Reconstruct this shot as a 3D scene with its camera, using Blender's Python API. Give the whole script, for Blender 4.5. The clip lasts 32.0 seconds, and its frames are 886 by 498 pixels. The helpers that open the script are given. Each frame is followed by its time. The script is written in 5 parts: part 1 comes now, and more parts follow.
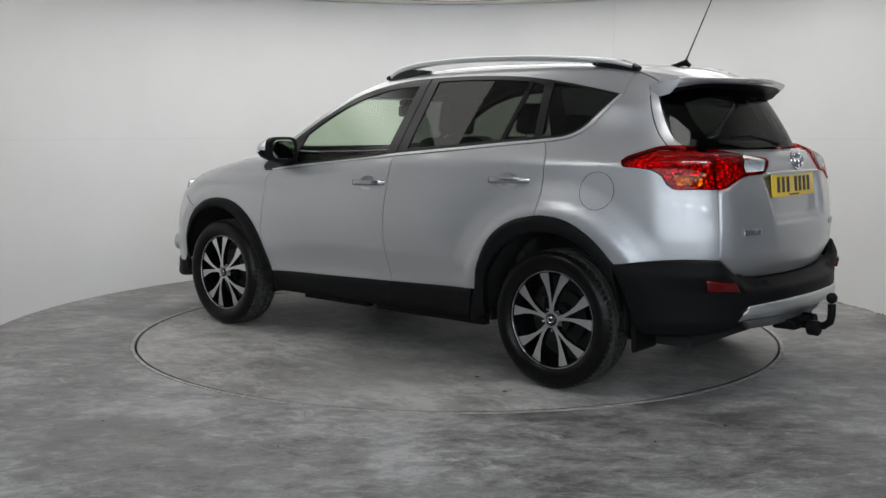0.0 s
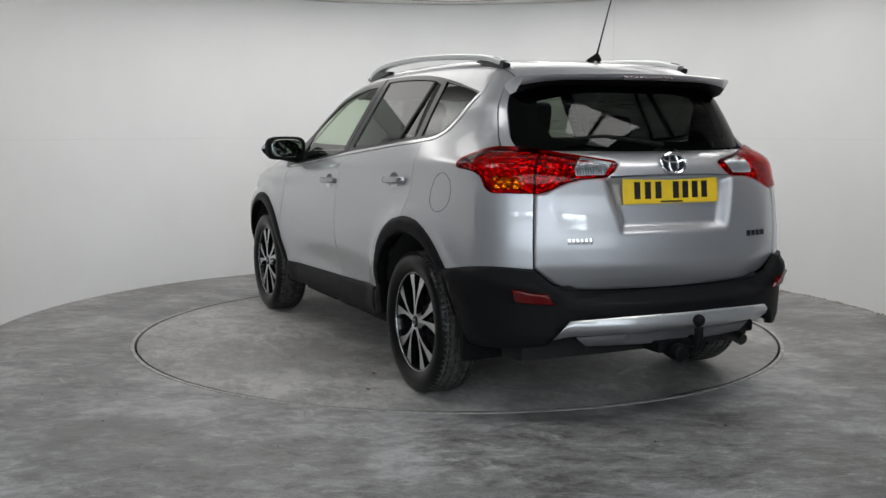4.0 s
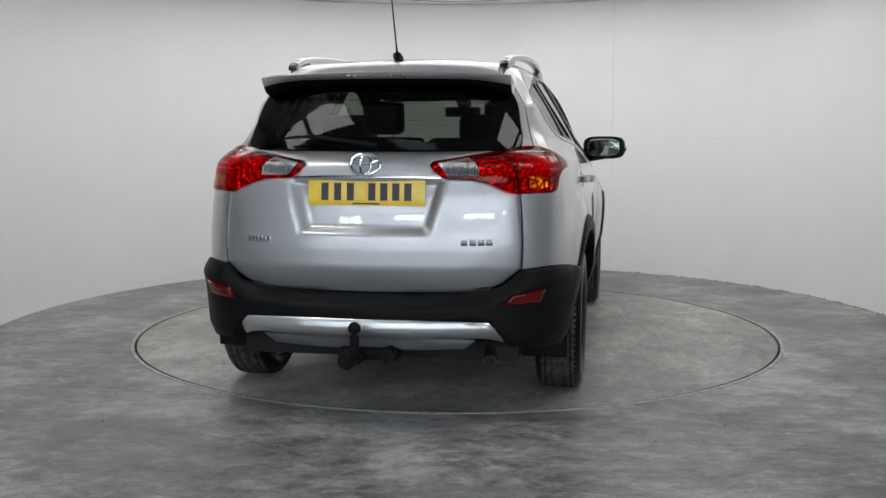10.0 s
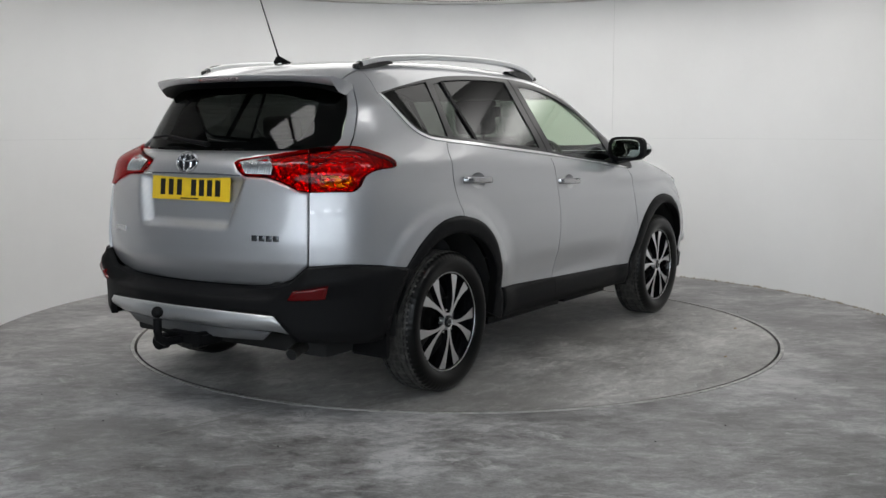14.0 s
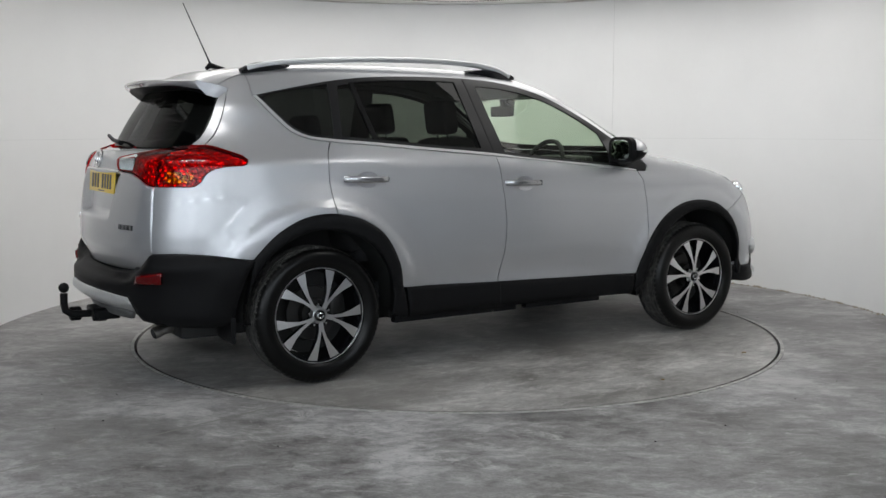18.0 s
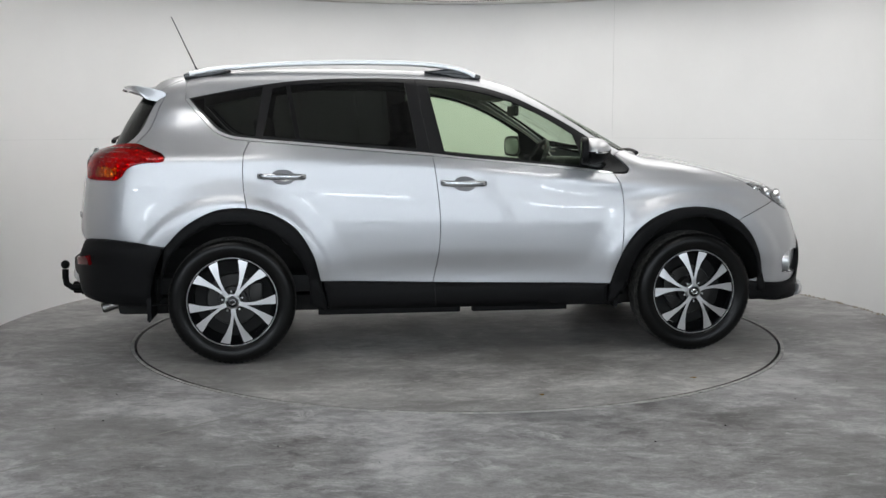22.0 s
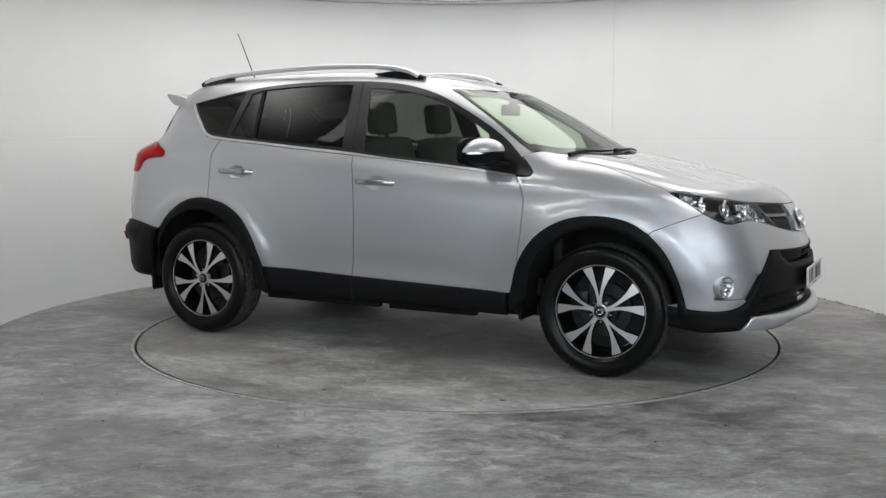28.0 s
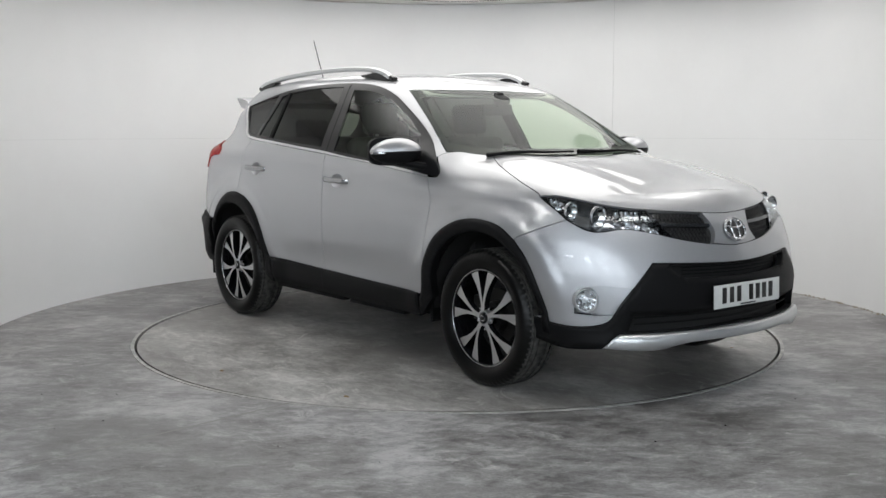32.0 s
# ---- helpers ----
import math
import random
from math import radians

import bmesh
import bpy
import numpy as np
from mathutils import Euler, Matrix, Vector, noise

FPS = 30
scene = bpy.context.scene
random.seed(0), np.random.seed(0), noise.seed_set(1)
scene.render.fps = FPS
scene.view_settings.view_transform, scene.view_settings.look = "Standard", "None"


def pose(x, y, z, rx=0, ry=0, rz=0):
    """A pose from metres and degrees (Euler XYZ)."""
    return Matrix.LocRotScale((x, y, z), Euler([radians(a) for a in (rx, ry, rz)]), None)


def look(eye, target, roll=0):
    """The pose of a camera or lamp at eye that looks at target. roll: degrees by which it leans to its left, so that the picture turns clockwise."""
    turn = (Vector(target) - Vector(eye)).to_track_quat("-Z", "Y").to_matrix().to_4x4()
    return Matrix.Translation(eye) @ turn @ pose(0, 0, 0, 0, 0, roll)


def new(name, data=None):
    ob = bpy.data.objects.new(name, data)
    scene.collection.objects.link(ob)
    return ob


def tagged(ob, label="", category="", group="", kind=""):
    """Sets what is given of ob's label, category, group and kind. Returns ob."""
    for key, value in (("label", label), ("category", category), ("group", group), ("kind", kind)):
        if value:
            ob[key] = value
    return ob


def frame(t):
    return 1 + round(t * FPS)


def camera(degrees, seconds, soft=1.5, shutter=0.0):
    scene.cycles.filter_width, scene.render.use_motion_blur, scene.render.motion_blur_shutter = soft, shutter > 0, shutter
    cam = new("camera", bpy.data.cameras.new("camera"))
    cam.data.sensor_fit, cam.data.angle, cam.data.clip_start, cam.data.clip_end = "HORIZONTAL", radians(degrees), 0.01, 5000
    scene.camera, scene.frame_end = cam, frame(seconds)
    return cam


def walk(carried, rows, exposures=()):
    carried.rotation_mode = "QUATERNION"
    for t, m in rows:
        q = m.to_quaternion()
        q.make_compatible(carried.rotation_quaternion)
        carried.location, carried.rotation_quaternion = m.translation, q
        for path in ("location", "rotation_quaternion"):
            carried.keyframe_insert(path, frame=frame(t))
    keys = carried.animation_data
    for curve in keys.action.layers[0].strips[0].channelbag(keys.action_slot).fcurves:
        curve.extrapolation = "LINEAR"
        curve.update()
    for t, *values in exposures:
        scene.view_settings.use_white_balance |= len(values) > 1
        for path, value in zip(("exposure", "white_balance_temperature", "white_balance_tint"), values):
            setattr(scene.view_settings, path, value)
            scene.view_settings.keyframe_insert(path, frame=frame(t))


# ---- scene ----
import collections

from mathutils.geometry import delaunay_2d_cdt

# Still camera before the turntable
cam = camera(46.88, 32.0)
EYE = Vector((0, -6.606, 1.282))
AIM = EYE + Vector((math.sin(radians(-.749)) * math.cos(radians(6.532)), math.cos(radians(-.749)) * math.cos(radians(6.532)), -math.sin(radians(6.532))))
walk(cam, [(0, look(EYE, AIM)), (32, look(EYE, AIM))], [(0, .45), (8, .48), (14, .52), (20, .64), (28, .72), (32, .71)])

# ---- light ----
world = bpy.data.worlds.new("hall_daylight")
scene.world = world
world.use_nodes = True
world.node_tree.nodes["Background"].inputs[0].default_value = (.75, .85, 1, 1)
world.node_tree.nodes["Background"].inputs[1].default_value = .05
scene.view_settings.exposure = 0.0


# ---- materials ----
def material(name, color, rough=.5, metal=0, coat=0, coat_rough=.03, spec=.5):
    m = bpy.data.materials.new(name)
    m.use_nodes = True
    b = m.node_tree.nodes["Principled BSDF"]
    for key, value in (("Base Color", (*color, 1)), ("Roughness", rough), ("Metallic", metal), ("Coat Weight", coat), ("Coat Roughness", coat_rough), ("Specular IOR Level", spec)):
        b.inputs[key].default_value = value
    return m


def node(m, kind, **at):
    n = m.node_tree.nodes.new(kind)
    for key, value in at.items():
        if key in n.inputs:
            n.inputs[key].default_value = value
        else:
            n.inputs[key.replace("_", " ")].default_value = value
    return n


def wire(m, a, out, b, inp):
    m.node_tree.links.new(a.outputs[out], b.inputs[inp])


def ramp(m, source, out, stops):
    r = m.node_tree.nodes.new("ShaderNodeValToRGB")
    e = r.color_ramp.elements
    while len(e) < len(stops):
        e.new(.5)
    for el, (p, c) in zip(e, stops):
        el.position = p
        el.color = (c, c, c, 1) if isinstance(c, (int, float)) else (*c, 1)
    wire(m, source, out, r, "Fac")
    return r


def bump(m, source, out, strength, distance):
    b = m.node_tree.nodes["Principled BSDF"]
    n = node(m, "ShaderNodeBump", Strength=strength, Distance=distance)
    wire(m, source, out, n, "Height")
    wire(m, n, "Normal", b, "Normal")


def place(m):
    return m.node_tree.nodes.new("ShaderNodeTexCoord")


def grained(m, scale, lo, hi, relief=0, detail=6):
    """Colour that wanders between lo and hi, and a fine relief."""
    c = place(m)
    n = node(m, "ShaderNodeTexNoise", Scale=scale, Detail=detail, Roughness=.6)
    wire(m, c, "Object", n, "Vector")
    r = ramp(m, n, "Fac", ((.3, lo), (.7, hi)))
    wire(m, r, "Color", m.node_tree.nodes["Principled BSDF"], "Base Color")
    if relief:
        bump(m, n, "Fac", .5, relief)
    return m


def concrete(name, lo, hi, seed):
    """Power-floated concrete: broad clouds, trowel sweeps, fine specks, dark stains."""
    m = material(name, hi, .55, spec=.5)
    b = m.node_tree.nodes["Principled BSDF"]
    c = place(m)
    shift = node(m, "ShaderNodeMapping", Location=(seed, seed * 2, 0))
    wire(m, c, "Object", shift, "Vector")
    warp = node(m, "ShaderNodeTexNoise", Scale=1.1, Detail=3)
    wire(m, shift, "Vector", warp, "Vector")
    mixv = m.node_tree.nodes.new("ShaderNodeMix")
    mixv.data_type = "VECTOR"
    mixv.inputs["Factor"].default_value = .35
    wire(m, shift, "Vector", mixv, 4)
    wire(m, warp, "Color", mixv, 5)
    broad = node(m, "ShaderNodeTexNoise", Scale=1.7, Detail=12, Roughness=.68)
    wire(m, mixv, 1, broad, "Vector")
    sweep_map = node(m, "ShaderNodeMapping", Rotation=(0, 0, .5), Scale=(1, 1.7, 1))
    wire(m, shift, "Vector", sweep_map, "Vector")
    sweep = node(m, "ShaderNodeTexNoise", Scale=2.6, Detail=12, Roughness=.72)
    wire(m, sweep_map, "Vector", sweep, "Vector")
    fine = node(m, "ShaderNodeTexNoise", Scale=95, Detail=6, Roughness=.8)
    wire(m, shift, "Vector", fine, "Vector")
    grit = node(m, "ShaderNodeTexNoise", Scale=9, Detail=14, Roughness=.82, Distortion=.7)
    wire(m, sweep_map, "Vector", grit, "Vector")
    add = node(m, "ShaderNodeMath")
    add.operation = "MULTIPLY_ADD"
    wire(m, sweep, "Fac", add, 0)
    add.inputs[1].default_value = .7
    wire(m, broad, "Fac", add, 2)
    add2 = node(m, "ShaderNodeMath")
    add2.operation = "MULTIPLY_ADD"
    wire(m, fine, "Fac", add2, 0)
    add2.inputs[1].default_value = .38
    wire(m, add, "Value", add2, 2)
    add3 = node(m, "ShaderNodeMath")
    add3.operation = "MULTIPLY_ADD"
    wire(m, grit, "Fac", add3, 0)
    add3.inputs[1].default_value = .9
    wire(m, add2, "Value", add3, 2)
    span = node(m, "ShaderNodeMapRange", From_Min=1.3, From_Max=1.68)
    wire(m, add3, "Value", span, "Value")
    mid = tuple(a * .55 + d * .45 for a, d in zip(lo, hi))
    r = ramp(m, span, "Result", ((.08, lo), (.5, mid), (.92, hi)))
    # pale scuffs and dark stains
    scuff = node(m, "ShaderNodeTexNoise", Scale=2.4, Detail=14, Roughness=.82, Distortion=1.6)
    wire(m, sweep_map, "Vector", scuff, "Vector")
    pale = ramp(m, scuff, "Fac", ((.555, 0), (.6, .4), (.7, .6)))
    mixc = m.node_tree.nodes.new("ShaderNodeMix")
    mixc.data_type = "RGBA"
    wire(m, pale, "Color", mixc, 0)
    wire(m, r, "Color", mixc, 6)
    mixc.inputs[7].default_value = (*(min(1, v * 1.25) for v in hi), 1)
    # thin dark scratches in sweeping lines
    scr_map = node(m, "ShaderNodeMapping", Rotation=(0, 0, -.35), Scale=(1, 5.5, 1))
    wire(m, mixv, 1, scr_map, "Vector")
    scr = node(m, "ShaderNodeTexNoise", Scale=2.2, Detail=8, Roughness=.7, Distortion=1.2)
    wire(m, scr_map, "Vector", scr, "Vector")
    line = ramp(m, scr, "Fac", ((.488, 0), (.497, .14), (.506, 0)))
    mask = ramp(m, sweep, "Fac", ((.48, 0), (.6, 1)))
    gate = node(m, "ShaderNodeMath")
    gate.operation = "MULTIPLY"
    wire(m, line, "Color", gate, 0)
    wire(m, mask, "Color", gate, 1)
    mixs = m.node_tree.nodes.new("ShaderNodeMix")
    mixs.data_type = "RGBA"
    wire(m, gate, "Value", mixs, 0)
    wire(m, mixc, 2, mixs, 6)
    mixs.inputs[7].default_value = (*(v * .7 for v in lo), 1)
    stain = node(m, "ShaderNodeTexNoise", Scale=.9, Detail=7, Roughness=.6, Distortion=.6)
    wire(m, shift, "Vector", stain, "Vector")
    dark = ramp(m, stain, "Fac", ((.52, 0), (.7, .55)))
    mixd = m.node_tree.nodes.new("ShaderNodeMix")
    mixd.data_type = "RGBA"
    wire(m, dark, "Color", mixd, 0)
    wire(m, mixs, 2, mixd, 6)
    mixd.inputs[7].default_value = (*lo, 1)
    wire(m, mixd, 2, b, "Base Color")
    rr = ramp(m, span, "Result", ((.2, .4), (.8, .62)))
    wire(m, rr, "Color", b, "Roughness")
    bump(m, add3, "Value", .25, .003)
    return m


def glass(name, tint, gloss=1.0):
    """A thin pane: tinted straight through, with mirror gloss by Fresnel."""
    m = bpy.data.materials.new(name)
    m.use_nodes = True
    t = m.node_tree
    t.nodes.remove(t.nodes["Principled BSDF"])
    clear = node(m, "ShaderNodeBsdfTransparent", Color=(*tint, 1))
    shine = node(m, "ShaderNodeBsdfGlossy", Color=(gloss, gloss, gloss, 1), Roughness=.01)
    lw = node(m, "ShaderNodeLayerWeight", Blend=.5)
    p5 = node(m, "ShaderNodeMath")
    p5.operation = "POWER"
    wire(m, lw, "Facing", p5, 0)
    p5.inputs[1].default_value = 5
    fr = node(m, "ShaderNodeMath")
    fr.operation = "MULTIPLY_ADD"
    wire(m, p5, "Value", fr, 0)
    fr.inputs[1].default_value = .92
    fr.inputs[2].default_value = .04
    mix = node(m, "ShaderNodeMixShader")
    wire(m, fr, "Value", mix, 0)
    wire(m, clear, "BSDF", mix, 1)
    wire(m, shine, "BSDF", mix, 2)
    wire(m, mix, "Shader", t.nodes["Material Output"], "Surface")
    return m


def silver_paint(name, color, rough=.3):
    """Metallic base coat with fine flakes under a clear lacquer."""
    m = material(name, color, rough, .8, 1, .012)
    b = m.node_tree.nodes["Principled BSDF"]
    c = place(m)
    flake = node(m, "ShaderNodeTexVoronoi", Scale=900)
    wire(m, c, "Object", flake, "Vector")
    r = ramp(m, flake, "Color", ((0, tuple(v * .84 for v in color)), (1, tuple(min(1, v * 1.12) for v in color))))
    wire(m, r, "Color", b, "Base Color")
    rr = ramp(m, flake, "Color", ((0, rough - .05), (1, rough + .08)))
    wire(m, rr, "Color", b, "Roughness")
    # lacquer with a trace of orange peel
    peel = node(m, "ShaderNodeTexNoise", Scale=140, Detail=1)
    wire(m, c, "Object", peel, "Vector")
    n = node(m, "ShaderNodeBump", Strength=.02, Distance=.001)
    wire(m, peel, "Fac", n, "Height")
    wire(m, n, "Normal", b, "Coat Normal")
    return m


PAINT = silver_paint("silver_paint", (.5, .506, .524), .41)
SATIN = material("satin_silver", (.62, .63, .64), .34, .8)
grained(SATIN, 900, (.58, .59, .6), (.65, .66, .67))
BLACK = grained(material("black_plastic", (.02, .02, .021), .5, spec=.1), 260, (.004, .004, .0045), (.009, .009, .0095), .0006)
GLOSSY = material("gloss_black", (.006, .006, .007), .1, spec=.5)
PILLAR = grained(material("satin_black", (.008, .008, .009), .32, spec=.4), 300, (.006, .006, .007), (.01, .01, .011))
RUBBER = grained(material("rubber", (.02, .02, .02), .28, spec=.2), 90, (.0015, .0015, .0015), (.004, .004, .0039), .0002)
DUSTY = grained(material("dusty_tread", (.03, .03, .03), .8), 30, (.008, .008, .008), (.075, .072, .066), .001)
DARK = material("dark_inside", (.008, .008, .008), .8)
CHROME = material("chrome", (.8, .81, .82), .08, 1)
HANDLE = grained(material("bright_handle", (.45, .455, .465), .24, .95), 500, (.42, .425, .435), (.48, .485, .495))
BELT_TRIM = material("bright_moulding", (.8, .805, .81), .28, .8)
MIRROR = material("mirror_glass", (.2, .23, .21), .02, 1)
ALLOY = grained(material("machined_alloy", (.7, .7, .71), .3, 1), 400, (.6, .6, .61), (.72, .72, .73))
STEEL = grained(material("brake_steel", (.3, .3, .3), .35, 1), 40, (.22, .21, .2), (.36, .35, .34))
RED = glass("red_lens", (.8, .002, .008), .6)
DISC_STEEL = material("dull_steel", (.045, .044, .043), .45, 1)
REFLEX = material("red_reflex", (.1, .0006, .0015), .1, spec=.5)
AMBER = glass("amber_lens", (1, .5, .05), .7)
FACETS = material("moulded_reflector", (.8, .8, .81), .16, .95)
c = place(FACETS)
cell = node(FACETS, "ShaderNodeTexVoronoi", Scale=40)
wire(FACETS, c, "Object", cell, "Vector")
bump(FACETS, cell, "Distance", 1, .02)
REVERSE = material("fluted_reflector", (.5, .51, .52), .2, .95)
c = place(REVERSE)
flute = REVERSE.node_tree.nodes.new("ShaderNodeTexWave")
flute.bands_direction = "Y"
flute.inputs["Scale"].default_value = 26
wire(REVERSE, c, "Object", flute, "Vector")
bump(REVERSE, flute, "Fac", .8, .006)
DARK_CHROME = material("dark_chrome", (.16, .165, .175), .2, 1)
LENS = glass("clear_lens", (.92, .94, .95))
CLEAR = glass("green_glass", (.78, .88, .74))
SMOKE = glass("privacy_glass", (.105, .115, .108), .8)
SMOKE_BACK = glass("privacy_back_glass", (.15, .162, .154), .45)
WINDSCREEN = glass("windscreen_glass", (.78, .86, .77), .65)
YELLOW = grained(material("yellow_plate", (.82, .55, .02), .35, coat=.5), 30, (.78, .52, .018), (.84, .57, .025))
WHITE_PLATE = grained(material("white_plate", (.75, .76, .74), .35, coat=.5), 30, (.58, .59, .575), (.64, .65, .635))
INK = material("plate_black", (.01, .01, .01), .4)
FABRIC = grained(material("charcoal_fabric", (.03, .03, .032), .85), 300, (.010, .010, .011), (.022, .022, .024), .0002)
LINING = grained(material("pale_headlining", (.45, .44, .41), .9), 200, (.4, .39, .37), (.48, .47, .44))
TRIM = grained(material("dark_trim", (.03, .03, .032), .6, spec=.3), 200, (.012, .012, .0125), (.02, .02, .021))
WALL = grained(material("wall_paint", (.83, .83, .825), .7, spec=.2), 1.4, (.81, .808, .803), (.845, .843, .838))
CEILING = grained(material("ceiling_paint", (.8, .79, .77), .8), 1.2, (.77, .76, .74), (.82, .81, .79))
SEAM = material("joint_shadow", (.60, .60, .59), .9)
FLOOR = concrete("floor_concrete", (.105, .099, .097), (.43, .424, .42), 3)
DISC = concrete("disc_concrete", (.165, .157, .147), (.49, .481, .462), 11)
HALL = grained(material("hall_wall", (.2, .21, .23), .9), .6, (.15, .155, .165), (.21, .215, .23))


def glow(name, color, strength):
    m = bpy.data.materials.new(name)
    m.use_nodes = True
    t = m.node_tree
    t.nodes.remove(t.nodes["Principled BSDF"])
    e = node(m, "ShaderNodeEmission", Color=(*color, 1), Strength=strength)
    wire(m, e, "Emission", t.nodes["Material Output"], "Surface")
    return m


LAMP = glow("lamp_diffuser", (1, .985, .965), 1)
c = place(LAMP)
fall = LAMP.node_tree.nodes.new("ShaderNodeTexGradient")
fall.gradient_type = "QUADRATIC_SPHERE"
size = node(LAMP, "ShaderNodeMapping", Scale=(1.43, 1.43, 1.43))
wire(LAMP, c, "Object", size, "Vector")
wire(LAMP, size, "Vector", fall, "Vector")
soft = ramp(LAMP, fall, "Fac", ((0, .05), (.6, 1)))
mul = node(LAMP, "ShaderNodeMath")
mul.operation = "MULTIPLY"
mul.inputs[1].default_value = 3
wire(LAMP, soft, "Color", mul, 0)
wire(LAMP, mul, "Value", LAMP.node_tree.nodes["Emission"], "Strength")
ROOF_FILL = glow("roof_fill_glow", (.9, .95, 1), .9)
WINDOW = glow("window_daylight", (.86, .93, 1), 12)
FILL_SHEET = glow("fill_sheet_glow", (.84, .925, 1), 1.8)
CEILING_FILL = glow("ceiling_fill_glow", (1, .985, .96), 1.35)
FILL_PANEL = glow("fill_panel_glow", (1, .99, .97), 5)
TUBE = glow("tube_light", (1, .98, .94), 12)


# ---- shapes ----
def raw(name, v, f, m, parent=None, label="", angle=35):
    me = bpy.data.meshes.new(name)
    me.from_pydata([tuple(a) for a in v], [], f)
    me.shade_smooth()
    me.set_sharp_from_angle(angle=radians(angle))
    if m:
        me.materials.append(m)
    ob = new(name, me)
    ob.parent = parent
    return tagged(ob, label)


def block(name, size, at, m, parent=None, label="", bevel=.01, turn=(0, 0, 0), segments=2):
    bm = bmesh.new()
    bmesh.ops.create_cube(bm, size=1, matrix=pose(*at, *turn) @ Matrix.Diagonal((*size, 1)))
    if bevel:
        bmesh.ops.bevel(bm, geom=bm.edges[:], offset=min(bevel, min(size) * .45), segments=segments, affect="EDGES", profile=.6)
    me = bpy.data.meshes.new(name)
    bm.to_mesh(me)
    bm.free()
    me.shade_smooth()
    me.set_sharp_from_angle(angle=radians(50))
    me.materials.append(m)
    ob = new(name, me)
    ob.parent = parent
    return tagged(ob, label)


def lathe(profile, n=64, closed=False):
    """A profile of (radius, along) turned round the y axis."""
    k = len(profile)
    v = [(r * math.cos(2 * math.pi * i / n), h, r * math.sin(2 * math.pi * i / n)) for i in range(n) for r, h in profile]
    f = [(i * k + j, i * k + j + 1, (i + 1) % n * k + j + 1, (i + 1) % n * k + j) for i in range(n) for j in range(k - 1)]
    return v, f


def tube(path, wide, high=None, n=10, power=2.0):
    """A bar with a rounded section swept along a path."""
    p = [Vector(a) for a in path]
    high = high or wide
    v, f = [], []
    up0 = Vector((0, 0, 1))
    for i, a in enumerate(p):
        d = (p[min(i + 1, len(p) - 1)] - p[max(i - 1, 0)]).normalized()
        up = up0 if abs(d.z) < .9 else Vector((1, 0, 0))
        s = d.cross(up).normalized()
        u = s.cross(d)
        for j in range(n):
            t = 2 * math.pi * j / n
            c, e = math.cos(t), math.sin(t)
            c, e = math.copysign(abs(c) ** (2 / power), c), math.copysign(abs(e) ** (2 / power), e)
            w = wide[i] if isinstance(wide, (list, tuple)) else wide
            h = high[i] if isinstance(high, (list, tuple)) else high
            v.append(a + s * c * w + u * e * h)
    for i in range(len(p) - 1):
        for j in range(n):
            f.append((i * n + j, i * n + (j + 1) % n, (i + 1) * n + (j + 1) % n, (i + 1) * n + j))
    f += [tuple(range(n))[::-1], tuple(range((len(p) - 1) * n, len(p) * n))]
    return v, f


def arc_wall(r0, r1, a0, a1, z0, z1, n, centre=(0, 0)):
    """A curved wall with thickness."""
    v, f = [], []
    for i in range(n + 1):
        a = radians(a0 + (a1 - a0) * i / n)
        for r, z in ((r0, z0), (r0, z1), (r1, z1), (r1, z0)):
            v.append((centre[0] + r * math.cos(a), centre[1] + r * math.sin(a), z))
        if i:
            for k in range(4):
                b, c = 4 * (i - 1), 4 * i
                f.append((b + k, b + (k + 1) % 4, c + (k + 1) % 4, c + k))
    f += [(3, 2, 1, 0), (4 * n, 4 * n + 1, 4 * n + 2, 4 * n + 3)]
    return v, f


def ring(r0, r1, z0, z1, n=160):
    v, f = [], []
    for i in range(n):
        a = 2 * math.pi * i / n
        for r, z in ((r0, z0), (r0, z1), (r1, z1), (r1, z0)):
            v.append((r * math.cos(a), r * math.sin(a), z))
        for k in range(4):
            f.append((4 * i + k, 4 * i + (k + 1) % 4, 4 * ((i + 1) % n) + (k + 1) % 4, 4 * ((i + 1) % n) + k))
    return v, f


# ---- the studio ----
MID = (0, .149)
n = 160
v = [(2.046 * math.cos(2 * math.pi * i / n), 2.046 * math.sin(2 * math.pi * i / n), 0) for i in range(n)]
v += [(14 * a, 14 * b, 0) for a, b in ((math.cos(2 * math.pi * i / n), math.sin(2 * math.pi * i / n)) for i in range(n))]
v += [(2.046 * math.cos(2 * math.pi * i / n), 2.046 * math.sin(2 * math.pi * i / n), -.12) for i in range(n)]
f = [(i, n + i, n + (i + 1) % n, (i + 1) % n) for i in range(n)] + [(2 * n + i, i, (i + 1) % n, 2 * n + (i + 1) % n) for i in range(n)]
floor = tagged(raw("floor", v, f, FLOOR), "grey power-floated concrete floor with stains and trowel marks", kind="structure")
pit = tagged(raw("pit", [(2.1 * math.cos(2 * math.pi * i / n), 2.1 * math.sin(2 * math.pi * i / n), -.12) for i in range(n)], [tuple(range(n))], DARK), "dark pit under the turntable", kind="structure")
raw("joint", [(-.80, -1.89, .0015), (-.81, -1.882, .0015), (-3.7, -4.96, .0015), (-3.69, -4.968, .0015)], [(0, 1, 2, 3)], material("joint_filler", (.27, .265, .25), .8), floor)
tagged(raw("trim_ring", *ring(2.024, 2.0445, -.05, .003), grained(material("worn_steel", (.3, .295, .28), .6, .2), 22, (.26, .255, .245), (.52, .51, .49))), "worn steel ring round the turntable", kind="structure")

